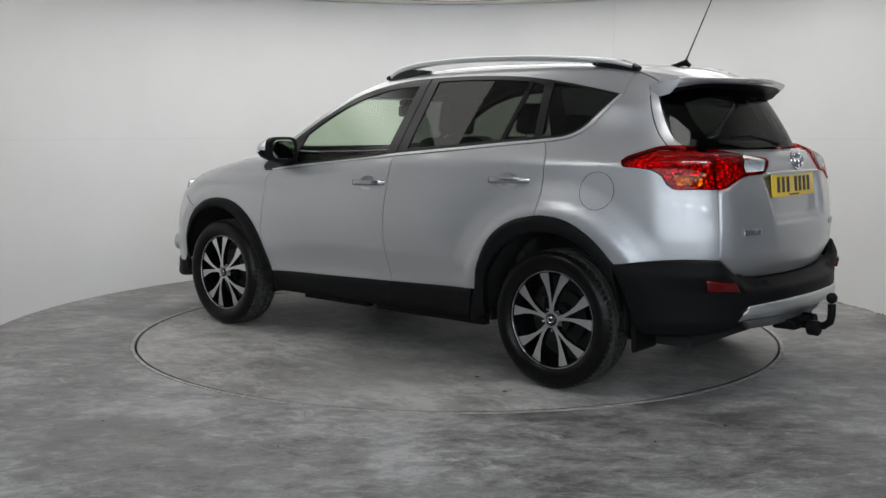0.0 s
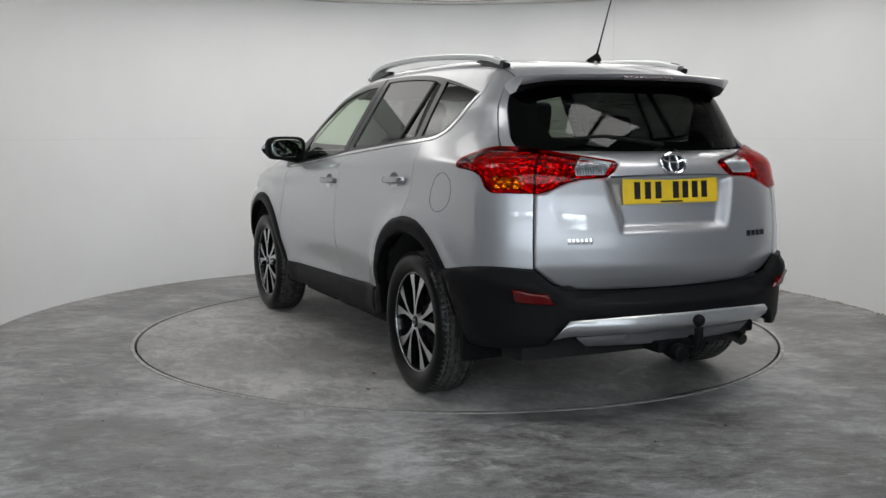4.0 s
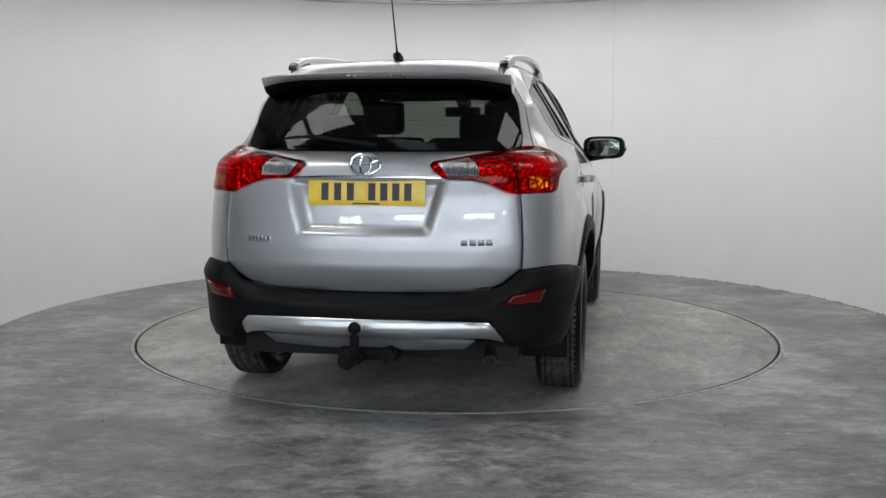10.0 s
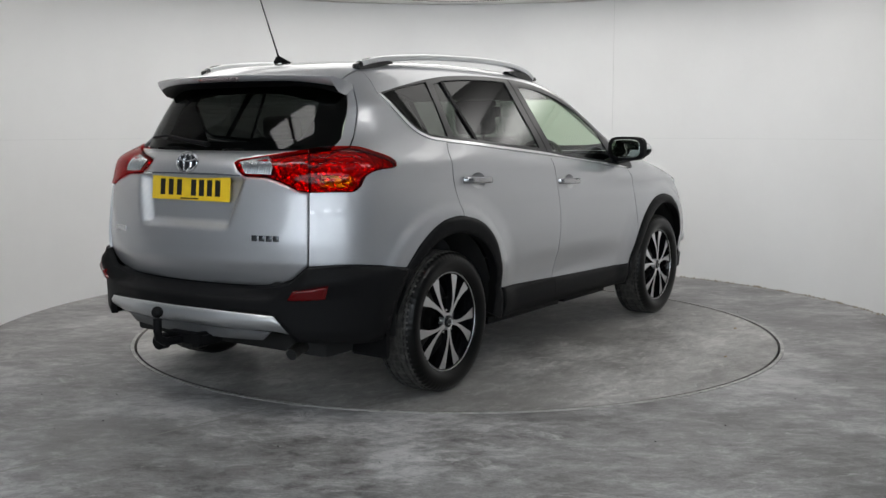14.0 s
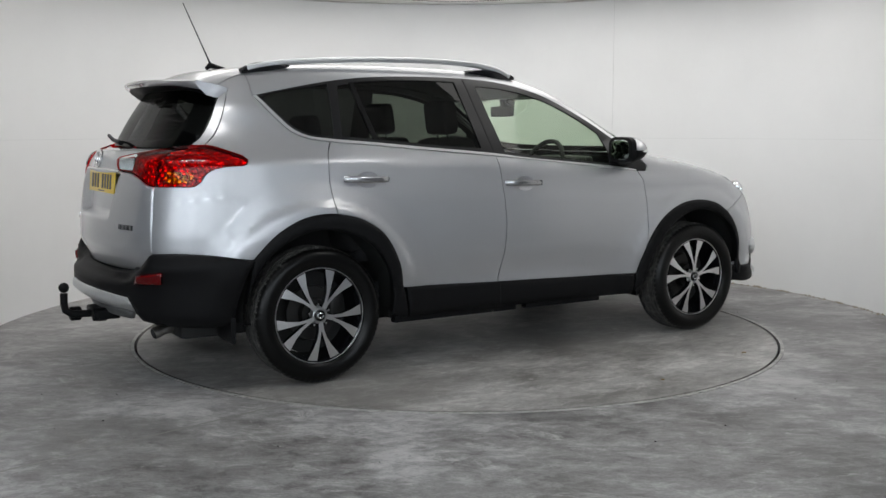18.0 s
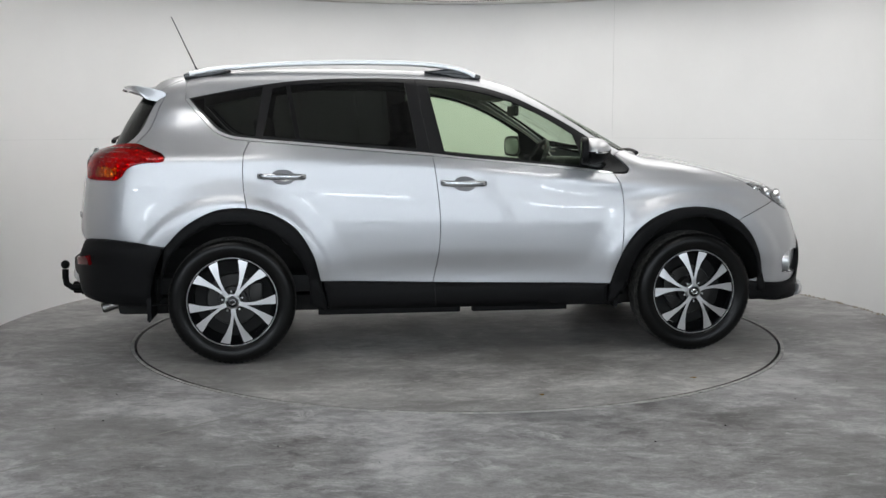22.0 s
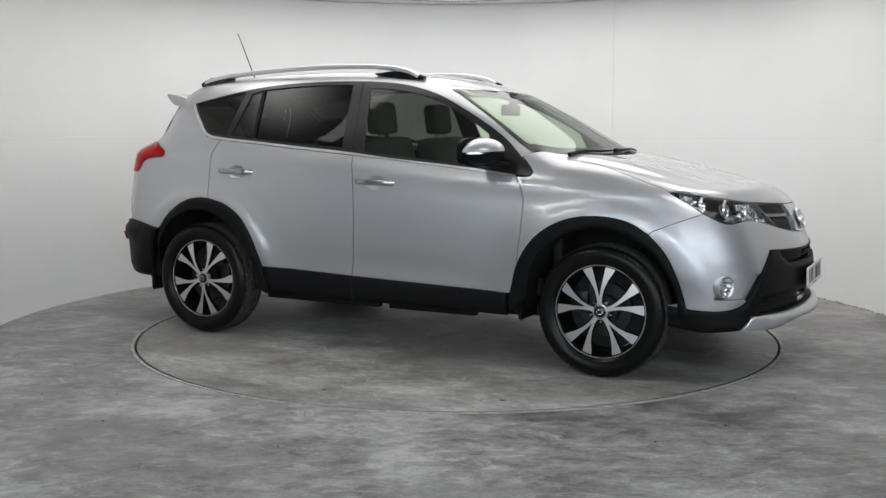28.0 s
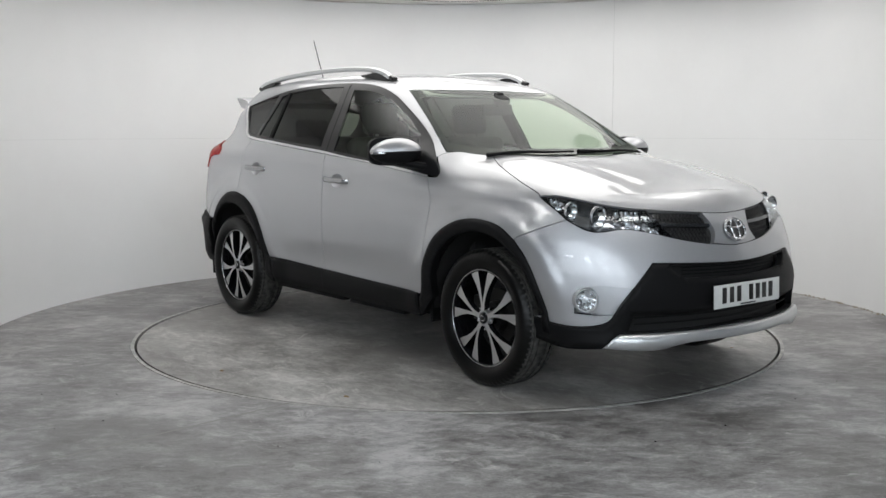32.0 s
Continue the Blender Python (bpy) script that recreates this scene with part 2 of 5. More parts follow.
wall = tagged(raw("wall_curved", *arc_wall(3.04, 3.12, -32, 212, 0, 1.226, 150, MID), WALL), "smooth white painted curved studio wall", kind="structure")
upper = tagged(raw("wall_upper", *arc_wall(3.043, 3.12, -32, 212, 1.2274, 2.471, 150, MID), WALL), "upper half of the white curved wall", kind="structure")
for a in (62,):
    raw("joint", *arc_wall(3.0385, 3.05, a, a + .025, .01, 2.46, 1, MID), SEAM, upper)
raw("joint", *arc_wall(3.052, 3.06, -32, 212, 1.224, 1.2305, 150, MID), SEAM, wall)

n = 128
v, f = arc_wall(.01, 3.3, -180, 180, 2.475, 2.56, 128, MID)
ceiling = tagged(raw("ceiling", v, f, CEILING), "white ceiling over the turntable", kind="structure")

# dark hall behind the camera, out of view, with strip windows and added fill lights
for name, size, at in (("hall_wall_south", (18, .2, 6), (0, -9.6, 3)), ("hall_wall_west", (.2, 18, 6), (-8.6, -.5, 3)), ("hall_wall_east", (.2, 18, 6), (8.6, -.5, 3)),
                       ("hall_wall_north", (18, .2, 6), (0, 8.4, 3)), ("hall_ceiling", (18, 18.4, .2), (0, -.5, 6.1))):
    tagged(block(name, size, at, HALL, bevel=0), "dim grey hall shell", kind="structure")

# ---- lamps and added fill lights ----
# added overhead fill, cut off in front so side windows don't mirror it
soft_box = new("ceiling_fill_light")
tagged(soft_box, "added white fill light under the ceiling, out of view", "light ceiling")
v = [(2.35 * math.cos(2 * math.pi * i / 96), max(-1.25, 2.35 * math.sin(2 * math.pi * i / 96)), 0) for i in range(96)]
raw("fabric", v, [tuple(range(96))[::-1]], CEILING_FILL, soft_box)
edge_path = [(x * 1.003, y * 1.003, .004) for x, y, z in v]
raw("frame", *tube(edge_path + edge_path[:1], .008, n=6), CEILING, soft_box)
soft_box.location = (.05, .45, 2.464)
# unseen round lights, places assumed; the last two are added as fill
for x, y in ((-1.9, 0), (1.9, 0), (2.1, .9), (0, 2.2)):
    lamp = new("ceiling_light")
    tagged(lamp, "unseen round white ceiling light near the curved wall, its place assumed", "ceiling light", "round ceiling lights")
    v, f = lathe([(0, 0), (.35, 0), (.7, 0)], 64)
    raw("diffuser", [(a, c, -b) for a, b, c in v], [t[::-1] for t in f], LAMP, lamp)
    lamp.location = (x, y, 2.457)

# unseen square fills added to light the front floor and car sides
for x in (-1.85, -1.25, 1.25, 1.85):
    lamp = new("fill_panel_light")
    lamp.location = (x, -2.4, 2.44)
    tagged(lamp, "added white square fill light at the studio's mouth, out of view", "panel light", "panel lights")
    block("diffuser", (.5, .5, .012), (0, 0, 0), FILL_PANEL, lamp, bevel=0)
    block("frame", (.54, .54, .012), (0, 0, .014), SATIN, lamp, bevel=.002)

# glowing panes added overhead to brighten the floor in front
for i, x in enumerate((-5.2, -1.8, 1.8, 5.2)):
    w = new("roof_fill_light")
    w.location = (x, -4.6, 5.96)
    tagged(w, "added bluish fill light under the hall ceiling, out of view", "roof light", "hall roof lights")
    block("pane", (1.1, 5.2, .03), (0, 0, 0), ROOF_FILL, w, bevel=0)
    block("frame", (1.3, 5.4, .02), (0, 0, .024), SATIN, w, bevel=0)
for x in (-4.6, -1.5, 1.5, 4.6):
    w = new("strip_window")
    w.location = (x, -9.46, 2.3)
    tagged(w, "narrow bluish daylight strip window in the hall wall", "window", "hall strip windows")
    block("pane", (1.3, .03, .24), (0, 0, 0), WINDOW, w, bevel=0)
    block("frame", (1.42, .02, .36), (0, -.024, 0), SATIN, w, bevel=0)
    block("glazing_bar", (.05, .05, .24), (0, .02, 0), SATIN, w, bevel=0)
# glowing sheets added to stand for the hall's diffuse bluish light
for x in (-5.4, -1.8, 1.8, 5.4):
    for z, h in ((1.27, 1.5), (3.5, 1.9)):
        w = new("wall_fill_sheet")
        w.location = (x, -9.46, z)
        tagged(w, "large bluish fill sheet added on the hall wall, out of view", "daylight panel", "hall daylight panels")
        block("sheet", (3.4, .03, h), (0, 0, 0), FILL_SHEET, w, bevel=0)
        block("frame", (3.52, .02, h + .12), (0, -.024, 0), SATIN, w, bevel=0)
for x, y, a in ((-2.6, -3.4, 20), (2.6, -3.4, -20), (-1.2, -5.6, 0), (1.2, -5.6, 0)):
    w = new("tube_light")
    w.matrix_basis = pose(x, y, 5.925, 0, 0, a)
    tagged(w, "white fluorescent tube light hung in the hall", "tube light", "hall tube lights")
    block("body", (1.3, .12, .05), (0, 0, .045), SATIN, w, bevel=.005)
    raw("tube", *tube([(-.6, 0, 0), (.6, 0, 0)], .018), TUBE, w)
# ---- body form ----
def curve(xs, ys):
    """A smooth curve through a few points that never overshoots."""
    x, y = np.array(xs, float), np.array(ys, float)
    h, d = np.diff(x), np.diff(y) / np.diff(x)
    m = np.zeros(len(x))
    m[0], m[-1] = d[0], d[-1]
    for i in range(1, len(x) - 1):
        if d[i - 1] * d[i] > 0:
            a, b = 2 * h[i] + h[i - 1], h[i] + 2 * h[i - 1]
            m[i] = (a + b) / (a / d[i - 1] + b / d[i])

    def at(v):
        v = np.clip(v, x[0], x[-1])
        i = np.clip(np.searchsorted(x, v) - 1, 0, len(x) - 2)
        s = (v - x[i]) / h[i]
        return ((1 + 2 * s) * (1 - s) ** 2 * y[i] + s * (1 - s) ** 2 * h[i] * m[i]
                + s * s * (3 - 2 * s) * y[i + 1] + s * s * (s - 1) * h[i] * m[i + 1])
    return at


def smax(a, b, k):
    e = np.maximum(k - np.abs(a - b), 0) / k
    return np.maximum(a, b) + e * e * k / 4


def hump(v, c, r):
    s = np.clip(1 - ((v - c) / r) ** 2, 0, 1)
    return s * s


side_z = curve((.15, .3, .44, .6, .75, .9, 1.0, 1.06, 1.078, 1.118, 1.127, 1.165, 1.25, 1.38, 1.47, 1.58, 1.7),
               (.83, .855, .868, .889, .897, .889, .875, .868, .866, .852, .847, .828, .785, .712, .662, .6, .53))
crease_x = curve((-2.2, -1.9, -1.25, -.76, -.32, .16, .64, 1.02, 1.5, 2.1), (1.18, 1.18, 1.168, 1.152, 1.133, 1.089, 1.033, .998, .98, .96))


def hood_x(v):
    """The bonnet's line, one smooth polynomial."""
    return np.polyval((-0.2914, -0.05517, 0.13764, -0.12542, -0.21641, 1.1048), np.clip(v, .6, 2.3) - 1.4)


cabin_x = curve((-2.3, -1.95, -1.8, -1.6, -1.4, -1.0, -.7, -.4, -.16, .1, .3, .5, .7, .9, 1.1, 1.3),
                (1.46, 1.555, 1.588, 1.62, 1.642, 1.662, 1.667, 1.663, 1.652, 1.62, 1.568, 1.476, 1.372, 1.26, 1.14, .99))
front_z = curve((.15, .24, .3, .36, .5, .62, .7, .78, .85, .91, .96, 1.2), (2.19, 2.24, 2.25, 2.225, 2.235, 2.225, 2.205, 2.175, 2.14, 2.1, 2.05, 1.9))
rear_z = curve((.3, .55, .6, .66, .71, .76, .9, 1.0, 1.05, 1.14, 1.17, 1.21, 1.3, 1.4, 1.5, 1.6), (-2.2, -2.2, -2.215, -2.238, -2.252, -2.252, -2.238, -2.222, -2.208, -2.18, -2.14, -2.05, -1.985, -1.93, -1.855, -1.78))


def half_width(x, z):
    lean = np.clip((z - .75) / .27, 0, 1) * np.clip((1.5 - z) / .28, 0, 1)
    w = side_z(z - (crease_x(x) - 1.125) * lean)
    w = w - .05 * (np.clip(-x - .9, 0, None) / .9) ** 2 - .022 * (np.clip(x - .9, 0, None) / .75) ** 2
    w = w + .03 * hump(z, 1.1, .2) * np.clip((x - .3) / .6, 0, 1) - .05 * hump(z, 1.27, .16) * np.clip((-x - 1.1) / .6, 0, 1)
    # swollen wheel arches
    for c in (-1.33, 1.33):
        d = np.hypot(x - c, z - .35)
        w = w + .022 * hump(d, .5, .2) * np.clip((z - .2) / .2, 0, 1)
        lip = np.clip((.6 - d) / .06, 0, 1) * np.clip((z - .42) / .16, 0, 1)
        w = w + .011 * lip * lip * (3 - 2 * lip)
    # tucked-in door bottoms
    w = w - .012 * hump(z, .5, .13) * hump(x, .0, 1.0)
    return w


def form(x, y, z):
    """Negative inside the car's outer form, positive outside."""
    a = np.abs(y)
    side = a - half_width(x, z)
    front = x - (front_z(z) - .36 * y * y)
    rear = (rear_z(z) + .26 * y * y) - x
    roof = cabin_x(x) - (.09 + .02 * np.clip(x, 0, 1)) * y * y
    top = z - smax(hood_x(x) - .06 * y * y + .012 * hump(a, .45, .25), roof, .04)
    f = smax(side, rear, .23)
    f = smax(f, front, .2)
    return smax(f, top, .09)


def shoot(o, d, far=1.6):
    """Where rays from inside the form leave it."""
    lo, hi = np.zeros(len(o)), np.full(len(o), far)
    for _ in range(26):
        mid = (lo + hi) / 2
        q = o + d * mid[:, None]
        out = form(q[:, 0], q[:, 1], q[:, 2]) > 0
        hi, lo = np.where(out, mid, hi), np.where(out, lo, mid)
    return o + d * ((lo + hi) / 2)[:, None]


def outward(q):
    e = .004
    g = np.stack([form(q[:, 0] + (e if i == 0 else 0), q[:, 1] + (e if i == 1 else 0), q[:, 2] + (e if i == 2 else 0))
                  - form(q[:, 0] - (e if i == 0 else 0), q[:, 1] - (e if i == 1 else 0), q[:, 2] - (e if i == 2 else 0)) for i in range(3)], 1)
    return g / np.maximum(np.linalg.norm(g, axis=1, keepdims=True), 1e-9)


# Charts: from two numbers to a place on the form.
def chart_side(uv):
    o = np.stack([uv[:, 0], np.full(len(uv), .05), uv[:, 1]], 1)
    return shoot(o, np.tile((0., 1., 0.), (len(uv), 1)))


def chart_top(uv):
    o = np.stack([uv[:, 0], uv[:, 1], np.full(len(uv), .7)], 1)
    return shoot(o, np.tile((0., 0., 1.), (len(uv), 1)))


REAR_AXIS, FRONT_AXIS = -1.35, 1.25


def chart_rear(uv):
    """Degrees round from straight back (to the left is positive) and height."""
    a = np.radians(uv[:, 0])
    o = np.stack([np.full(len(uv), REAR_AXIS), np.zeros(len(uv)), uv[:, 1]], 1)
    return shoot(o, np.stack([-np.cos(a), np.sin(a), np.zeros(len(uv))], 1))


def chart_front(uv):
    a = np.radians(uv[:, 0])
    o = np.stack([np.full(len(uv), FRONT_AXIS), np.zeros(len(uv)), uv[:, 1]], 1)
    return shoot(o, np.stack([np.cos(a), np.sin(a), np.zeros(len(uv))], 1))


def chart_roll(h):
    """Metres along the car and degrees up from level, round a line at height h."""
    def at(uv):
        a = np.radians(uv[:, 1])
        o = np.stack([uv[:, 0], np.zeros(len(uv)), np.full(len(uv), h)], 1)
        return shoot(o, np.stack([np.zeros(len(uv)), np.cos(a), np.sin(a)], 1))
    return at


HIGH, LOW = 1.2, .6
CHARTS = {
    "side": (chart_side, lambda q: q[:, [0, 2]], (1, 1)),
    "top": (chart_top, lambda q: q[:, [0, 1]], (1, 1)),
    "rear": (chart_rear, lambda q: np.stack([np.degrees(np.arctan2(q[:, 1], REAR_AXIS - q[:, 0])), q[:, 2]], 1), (.0135, 1)),
    "front": (chart_front, lambda q: np.stack([np.degrees(np.arctan2(q[:, 1], q[:, 0] - FRONT_AXIS)), q[:, 2]], 1), (.0145, 1)),
    "roll": (chart_roll(HIGH), lambda q: np.stack([q[:, 0], np.degrees(np.arctan2(q[:, 2] - HIGH, q[:, 1]))], 1), (1, .0115)),
    "wing": (chart_roll(LOW), lambda q: np.stack([q[:, 0], np.degrees(np.arctan2(q[:, 2] - LOW, q[:, 1]))], 1), (1, .0155)),
}


def spline(pts, gap):
    """Points about gap apart on a smooth line through pts."""
    p = np.array(pts, float)
    if len(p) == 2:
        n = max(1, int(np.linalg.norm(p[1] - p[0]) / gap))
        return p[0] + (p[1] - p[0]) * np.linspace(0, 1, n + 1)[:, None]
    e = np.vstack([2 * p[0] - p[1], p, 2 * p[-1] - p[-2]])
    out = []
    for i in range(1, len(e) - 2):
        a, b, c, d = e[i - 1:i + 3]
        n = max(1, int(np.linalg.norm(c - b) / gap))
        ta, tb, tc = np.linalg.norm(b - a) ** .5 + 1e-9, np.linalg.norm(c - b) ** .5 + 1e-9, np.linalg.norm(d - c) ** .5 + 1e-9
        m1 = ((b - a) / ta - (c - a) / (ta + tb) + (c - b) / tb) * tb
        m2 = ((c - b) / tb - (d - b) / (tb + tc) + (d - c) / tc) * tb
        s = np.linspace(0, 1, n, endpoint=False)[:, None]
        out.append((2 * s ** 3 - 3 * s ** 2 + 1) * b + (s ** 3 - 2 * s ** 2 + s) * m1 + (-2 * s ** 3 + 3 * s ** 2) * c + (s ** 3 - s ** 2) * m2)
    return np.vstack(out + [p[-1:]])


def edge(kind, *pts):
    """A smooth line on the form, through a few points of one chart."""
    chart, _, scale = CHARTS[kind]
    k = np.array(scale)
    return chart(spline(np.array(pts) * k, .02) / k)


def chain(edges):
    """The edges joined end to end."""
    out = edges[0]
    if len(edges) > 1:
        ends = [np.linalg.norm(a - b) for a in (out[0], out[-1]) for b in (edges[1][0], edges[1][-1])]
        if min(ends[:2]) < min(ends[2:]):
            out = out[::-1]
    for e in edges[1:]:
        if np.linalg.norm(e[-1] - out[-1]) < np.linalg.norm(e[0] - out[-1]):
            e = e[::-1]
        out = np.vstack([out, e[1:] if np.linalg.norm(e[0] - out[-1]) < .004 else e])
    return out


def tidy(p):
    """A closed outline without doubled points."""
    keep = [0]
    for i in range(1, len(p)):
        if np.linalg.norm(p[i] - p[keep[-1]]) > .0035:
            keep.append(i)
    if np.linalg.norm(p[keep[-1]] - p[0]) < .0035:
        keep.pop()
    return p[keep]


def inset(p, d):
    """The outline drawn in by d."""
    if not d:
        return p
    n = np.roll(p, -1, 0) - p
    n = np.stack([-n[:, 1], n[:, 0]], 1) / np.linalg.norm(n, axis=1, keepdims=True)
    x, y = p[:, 0], p[:, 1]
    turn = np.sign((x * np.roll(y, -1) - np.roll(x, -1) * y).sum())
    m = n + np.roll(n, 1, 0)
    m /= np.maximum((m * m).sum(1, keepdims=True) / 2, .5)
    return p + m * turn * d


def within(q, p):
    """Which of the points q lie inside the outline p."""
    odd = np.zeros(len(q), bool)
    for a, b in zip(p, np.roll(p, -1, 0)):
        cut = (a[1] > q[:, 1]) != (b[1] > q[:, 1])
        odd ^= cut & (q[:, 0] < (b[0] - a[0]) * (q[:, 1] - a[1]) / (b[1] - a[1] + 1e-12) + a[0])
    return odd


def off(q, p):
    """How far the points q lie from the outline p."""
    d = np.full(len(q), 9.)
    for a, b in zip(p, np.roll(p, -1, 0)):
        ab = b - a
        s = np.clip(((q - a) @ ab) / (ab @ ab), 0, 1)
        d = np.minimum(d, np.linalg.norm(q - a - s[:, None] * ab, axis=1))
    return d


def skin(kind, edges, holes=(), lift=0, depth=.012, gap=.002, step=.03, both=False, sharp=False):
    """A sheet on the form inside an outline: places, faces and normals. both: the edges are its left half, from centre line to centre line."""
    chart, back, scale = CHARTS[kind]
    k = np.array(scale)

    def flat(line, twin):
        uv = back(chain(line))
        if twin == "mirror":
            uv = uv * np.array((-1, 1))
        elif twin:
            m = uv[::-1] * np.array((-1, 1) if kind in ("rear", "front") else (1, -1))
            uv = np.vstack([uv, m])
        return tidy(uv * k)
    rim = inset(flat(edges, both), gap)
    loops = [rim] + [flat(h, twin) for h, twin in holes]
    lo, hi = rim.min(0), rim.max(0)
    g = np.stack(np.meshgrid(np.arange(lo[0] + step / 2, hi[0], step), np.arange(lo[1] + step / 2, hi[1], step)), -1).reshape(-1, 2)
    g = g[within(g, rim)]
    for p in loops:
        g = g[off(g, p) > step * .45]
    for p in loops[1:]:
        g = g[~within(g, p)]
    pts, lines = [], []
    for p in loops:
        b = len(pts)
        pts += [Vector(v) for v in p]
        lines += [(b + i, b + (i + 1) % len(p)) for i in range(len(p))]
    pts += [Vector(v) for v in g]
    v2, _, faces, *_ = delaunay_2d_cdt(pts, lines, [], 1, 1e-6)
    uv = np.array([tuple(v) for v in v2])
    mid = np.array([uv[list(f)].mean(0) for f in faces])
    inside = within(mid, rim)
    for p in loops[1:]:
        inside &= ~within(mid, p)
    faces = [tuple(f) for f, w in zip(faces, inside) if w]
    q = chart(uv / k)
    n = outward(q)
    a, b, c = (q[[f[i] for f in faces]] for i in range(3))
    flip = np.einsum("ij,ij->i", np.cross(b - a, c - a), n[[f[0] for f in faces]]) < 0
    faces = [tuple(f[::-1]) if w else tuple(f) for f, w in zip(faces, flip)]
    q = q + n * (lift(uv / k) if callable(lift) else np.full(len(q), lift))[:, None]
    seen = collections.Counter(tuple(sorted((f[i], f[(i + 1) % 3]))) for f in faces for i in range(3))
    rims = [(f[i], f[(i + 1) % 3]) for f in faces for i in range(3) if seen[tuple(sorted((f[i], f[(i + 1) % 3])))] == 1]
    under, extra, more = {}, [], []
    if depth:
        for i in sorted({i for e in rims for i in e}):
            under[i] = len(q) + len(extra)
            extra.append(q[i] - n[i] * depth)
        more = [(j, i, under[i], under[j]) for i, j in rims]
        q = np.vstack([q, np.array(extra)])
    return q, faces, more, (None if callable(lift) or sharp else n)


def sheet(name, sk, m, parent, label="", right=False):
    """A body panel from skin(), on the left side or mirrored on the right."""
    q, faces, more, n = sk
    me = bpy.data.meshes.new(name)
    s = np.array((1, -1 if right else 1, 1))
    fs = faces + more
    if right:
        fs = [f[::-1] for f in fs]
    me.from_pydata((q * s).tolist(), [], fs)
    me.shade_smooth()
    me.materials.append(m)
    for p in me.polygons[len(faces):]:
        p.use_smooth = False
    if n is not None:
        nn = n * s
        out = []
        for i, p in enumerate(me.polygons):
            out += [tuple(nn[v]) for v in p.vertices] if i < len(faces) else [tuple(p.normal)] * len(p.vertices)
        me.normals_split_custom_set(out)
    ob = new(name, me)
    ob.parent = parent
    return tagged(ob, label)


def pair(name, sk, m, parents, label=""):
    return [sheet(name, sk, m, p, label, r) for p, r in zip(parents if isinstance(parents, (list, tuple)) else (parents, parents), (False, True))]


def fair(sk, axis, terms, use=None, shape=None, shift=0):
    """The sheet drawn onto one smooth low-order surface, as a pane of glass is: gives the sheet and the surface."""
    q, faces, more, n = sk
    u, w = [i for i in range(3) if i != axis]
    t = terms(q[:, u], q[:, w])
    ok = np.ones(len(q), bool) if use is None else use(q)
    if shape is None:
        shape = np.linalg.lstsq(t[ok], q[ok, axis], rcond=None)[0]
    q = q.copy()
    q[:, axis] = t @ shape + shift
    e = .001
    g = np.zeros((len(q), 3))
    g[:, axis] = 1
    g[:, u] = -(terms(q[:, u] + e, q[:, w]) - terms(q[:, u] - e, q[:, w])) @ shape / (2 * e)
    g[:, w] = -(terms(q[:, u], q[:, w] + e) - terms(q[:, u], q[:, w] - e)) @ shape / (2 * e)
    g *= -1 if axis == 0 else 1
    g /= np.linalg.norm(g, axis=1, keepdims=True)
    return (q, faces, more, g), shape


def side_terms(a, b):
    return np.stack([a * 0 + 1, a, b, a * a, a * b, b * b], 1)


def back_terms(a, b):
    return np.stack([a * 0 + 1, b, b * b, a * a, a * a * b, a ** 4], 1)

# ---- turntable ----
turntable = new("turntable")
tagged(turntable, "round pale concrete turntable disc flush with the floor", "turntable")
n = 160
v = [(0, 0, 0)] + [(2.008 * math.cos(2 * math.pi * i / n), 2.008 * math.sin(2 * math.pi * i / n), 0) for i in range(n)]
v += [(2.008 * math.cos(2 * math.pi * i / n), 2.008 * math.sin(2 * math.pi * i / n), -.06) for i in range(n)]
f = [(0, 1 + i, 1 + (i + 1) % n) for i in range(n)] + [(1 + i, 1 + n + i, 1 + n + (i + 1) % n, 1 + (i + 1) % n) for i in range(n)]
raw("disc", v, f, DISC, turntable)
raw("rim", *ring(2.006, 2.009, -.05, .001), STEEL, turntable)

# ---- the car: x forward, y to its left, origin on the ground between the axles ----
car = new("car")
tagged(car, "silver five-door sport utility car with black cladding and alloy wheels", "car")

B_GAP = edge("side", (-.213, .435), (-.184, .597), (-.174, .758), (-.189, .979), (-.211, 1.146))
F_GAP = edge("side", (.816, .410), (.842, .466), (.873, .597), (.887, .758), (.889, .915), (.868, .994), (.839, 1.044))
R_GAP = edge("side", (-1.24, .868), (-1.257, .98), (-1.259, 1.106), (-1.252, 1.168), (-1.222, 1.231))
BELT_F = edge("side", (-.211, 1.146), (.162, 1.113), (.5, 1.078), (.839, 1.044))
BELT_R = edge("side", (-1.222, 1.231), (-.955, 1.209), (-.635, 1.181), (-.211, 1.146))
SILL_F = edge("side", (.816, .410), (.325, .421), (-.213, .435))
SILL_R = edge("side", (-.213, .435), (-.845, .457))
ARCH_R1 = edge("side", (-.845, .457), (-.887, .607), (-.979, .755), (-1.104, .835), (-1.24, .868))
ARCH_R2 = edge("side", (-1.24, .868), (-1.30, .870), (-1.42, .852), (-1.57, .772), (-1.684, .658))
ARCH_F1 = edge("side", (.816, .410), (.881, .597), (.99, .742), (1.148, .828), (1.323, .85), (1.48, .825), (1.585, .768))
ARCH_F2 = edge("side", (1.585, .768), (1.66, .69), (1.72, .579), (1.765, .43))
DLO_TOP = edge("side", (-1.575, 1.462), (-1.478, 1.484), (-1.171, 1.542), (-.976, 1.568), (-.781, 1.582), (-.519, 1.588), (-.255, 1.584), (-.058, 1.569), (.106, 1.54), (.269, 1.49),
               (.431, 1.415), (.592, 1.328), (.72, 1.247), (.833, 1.16))
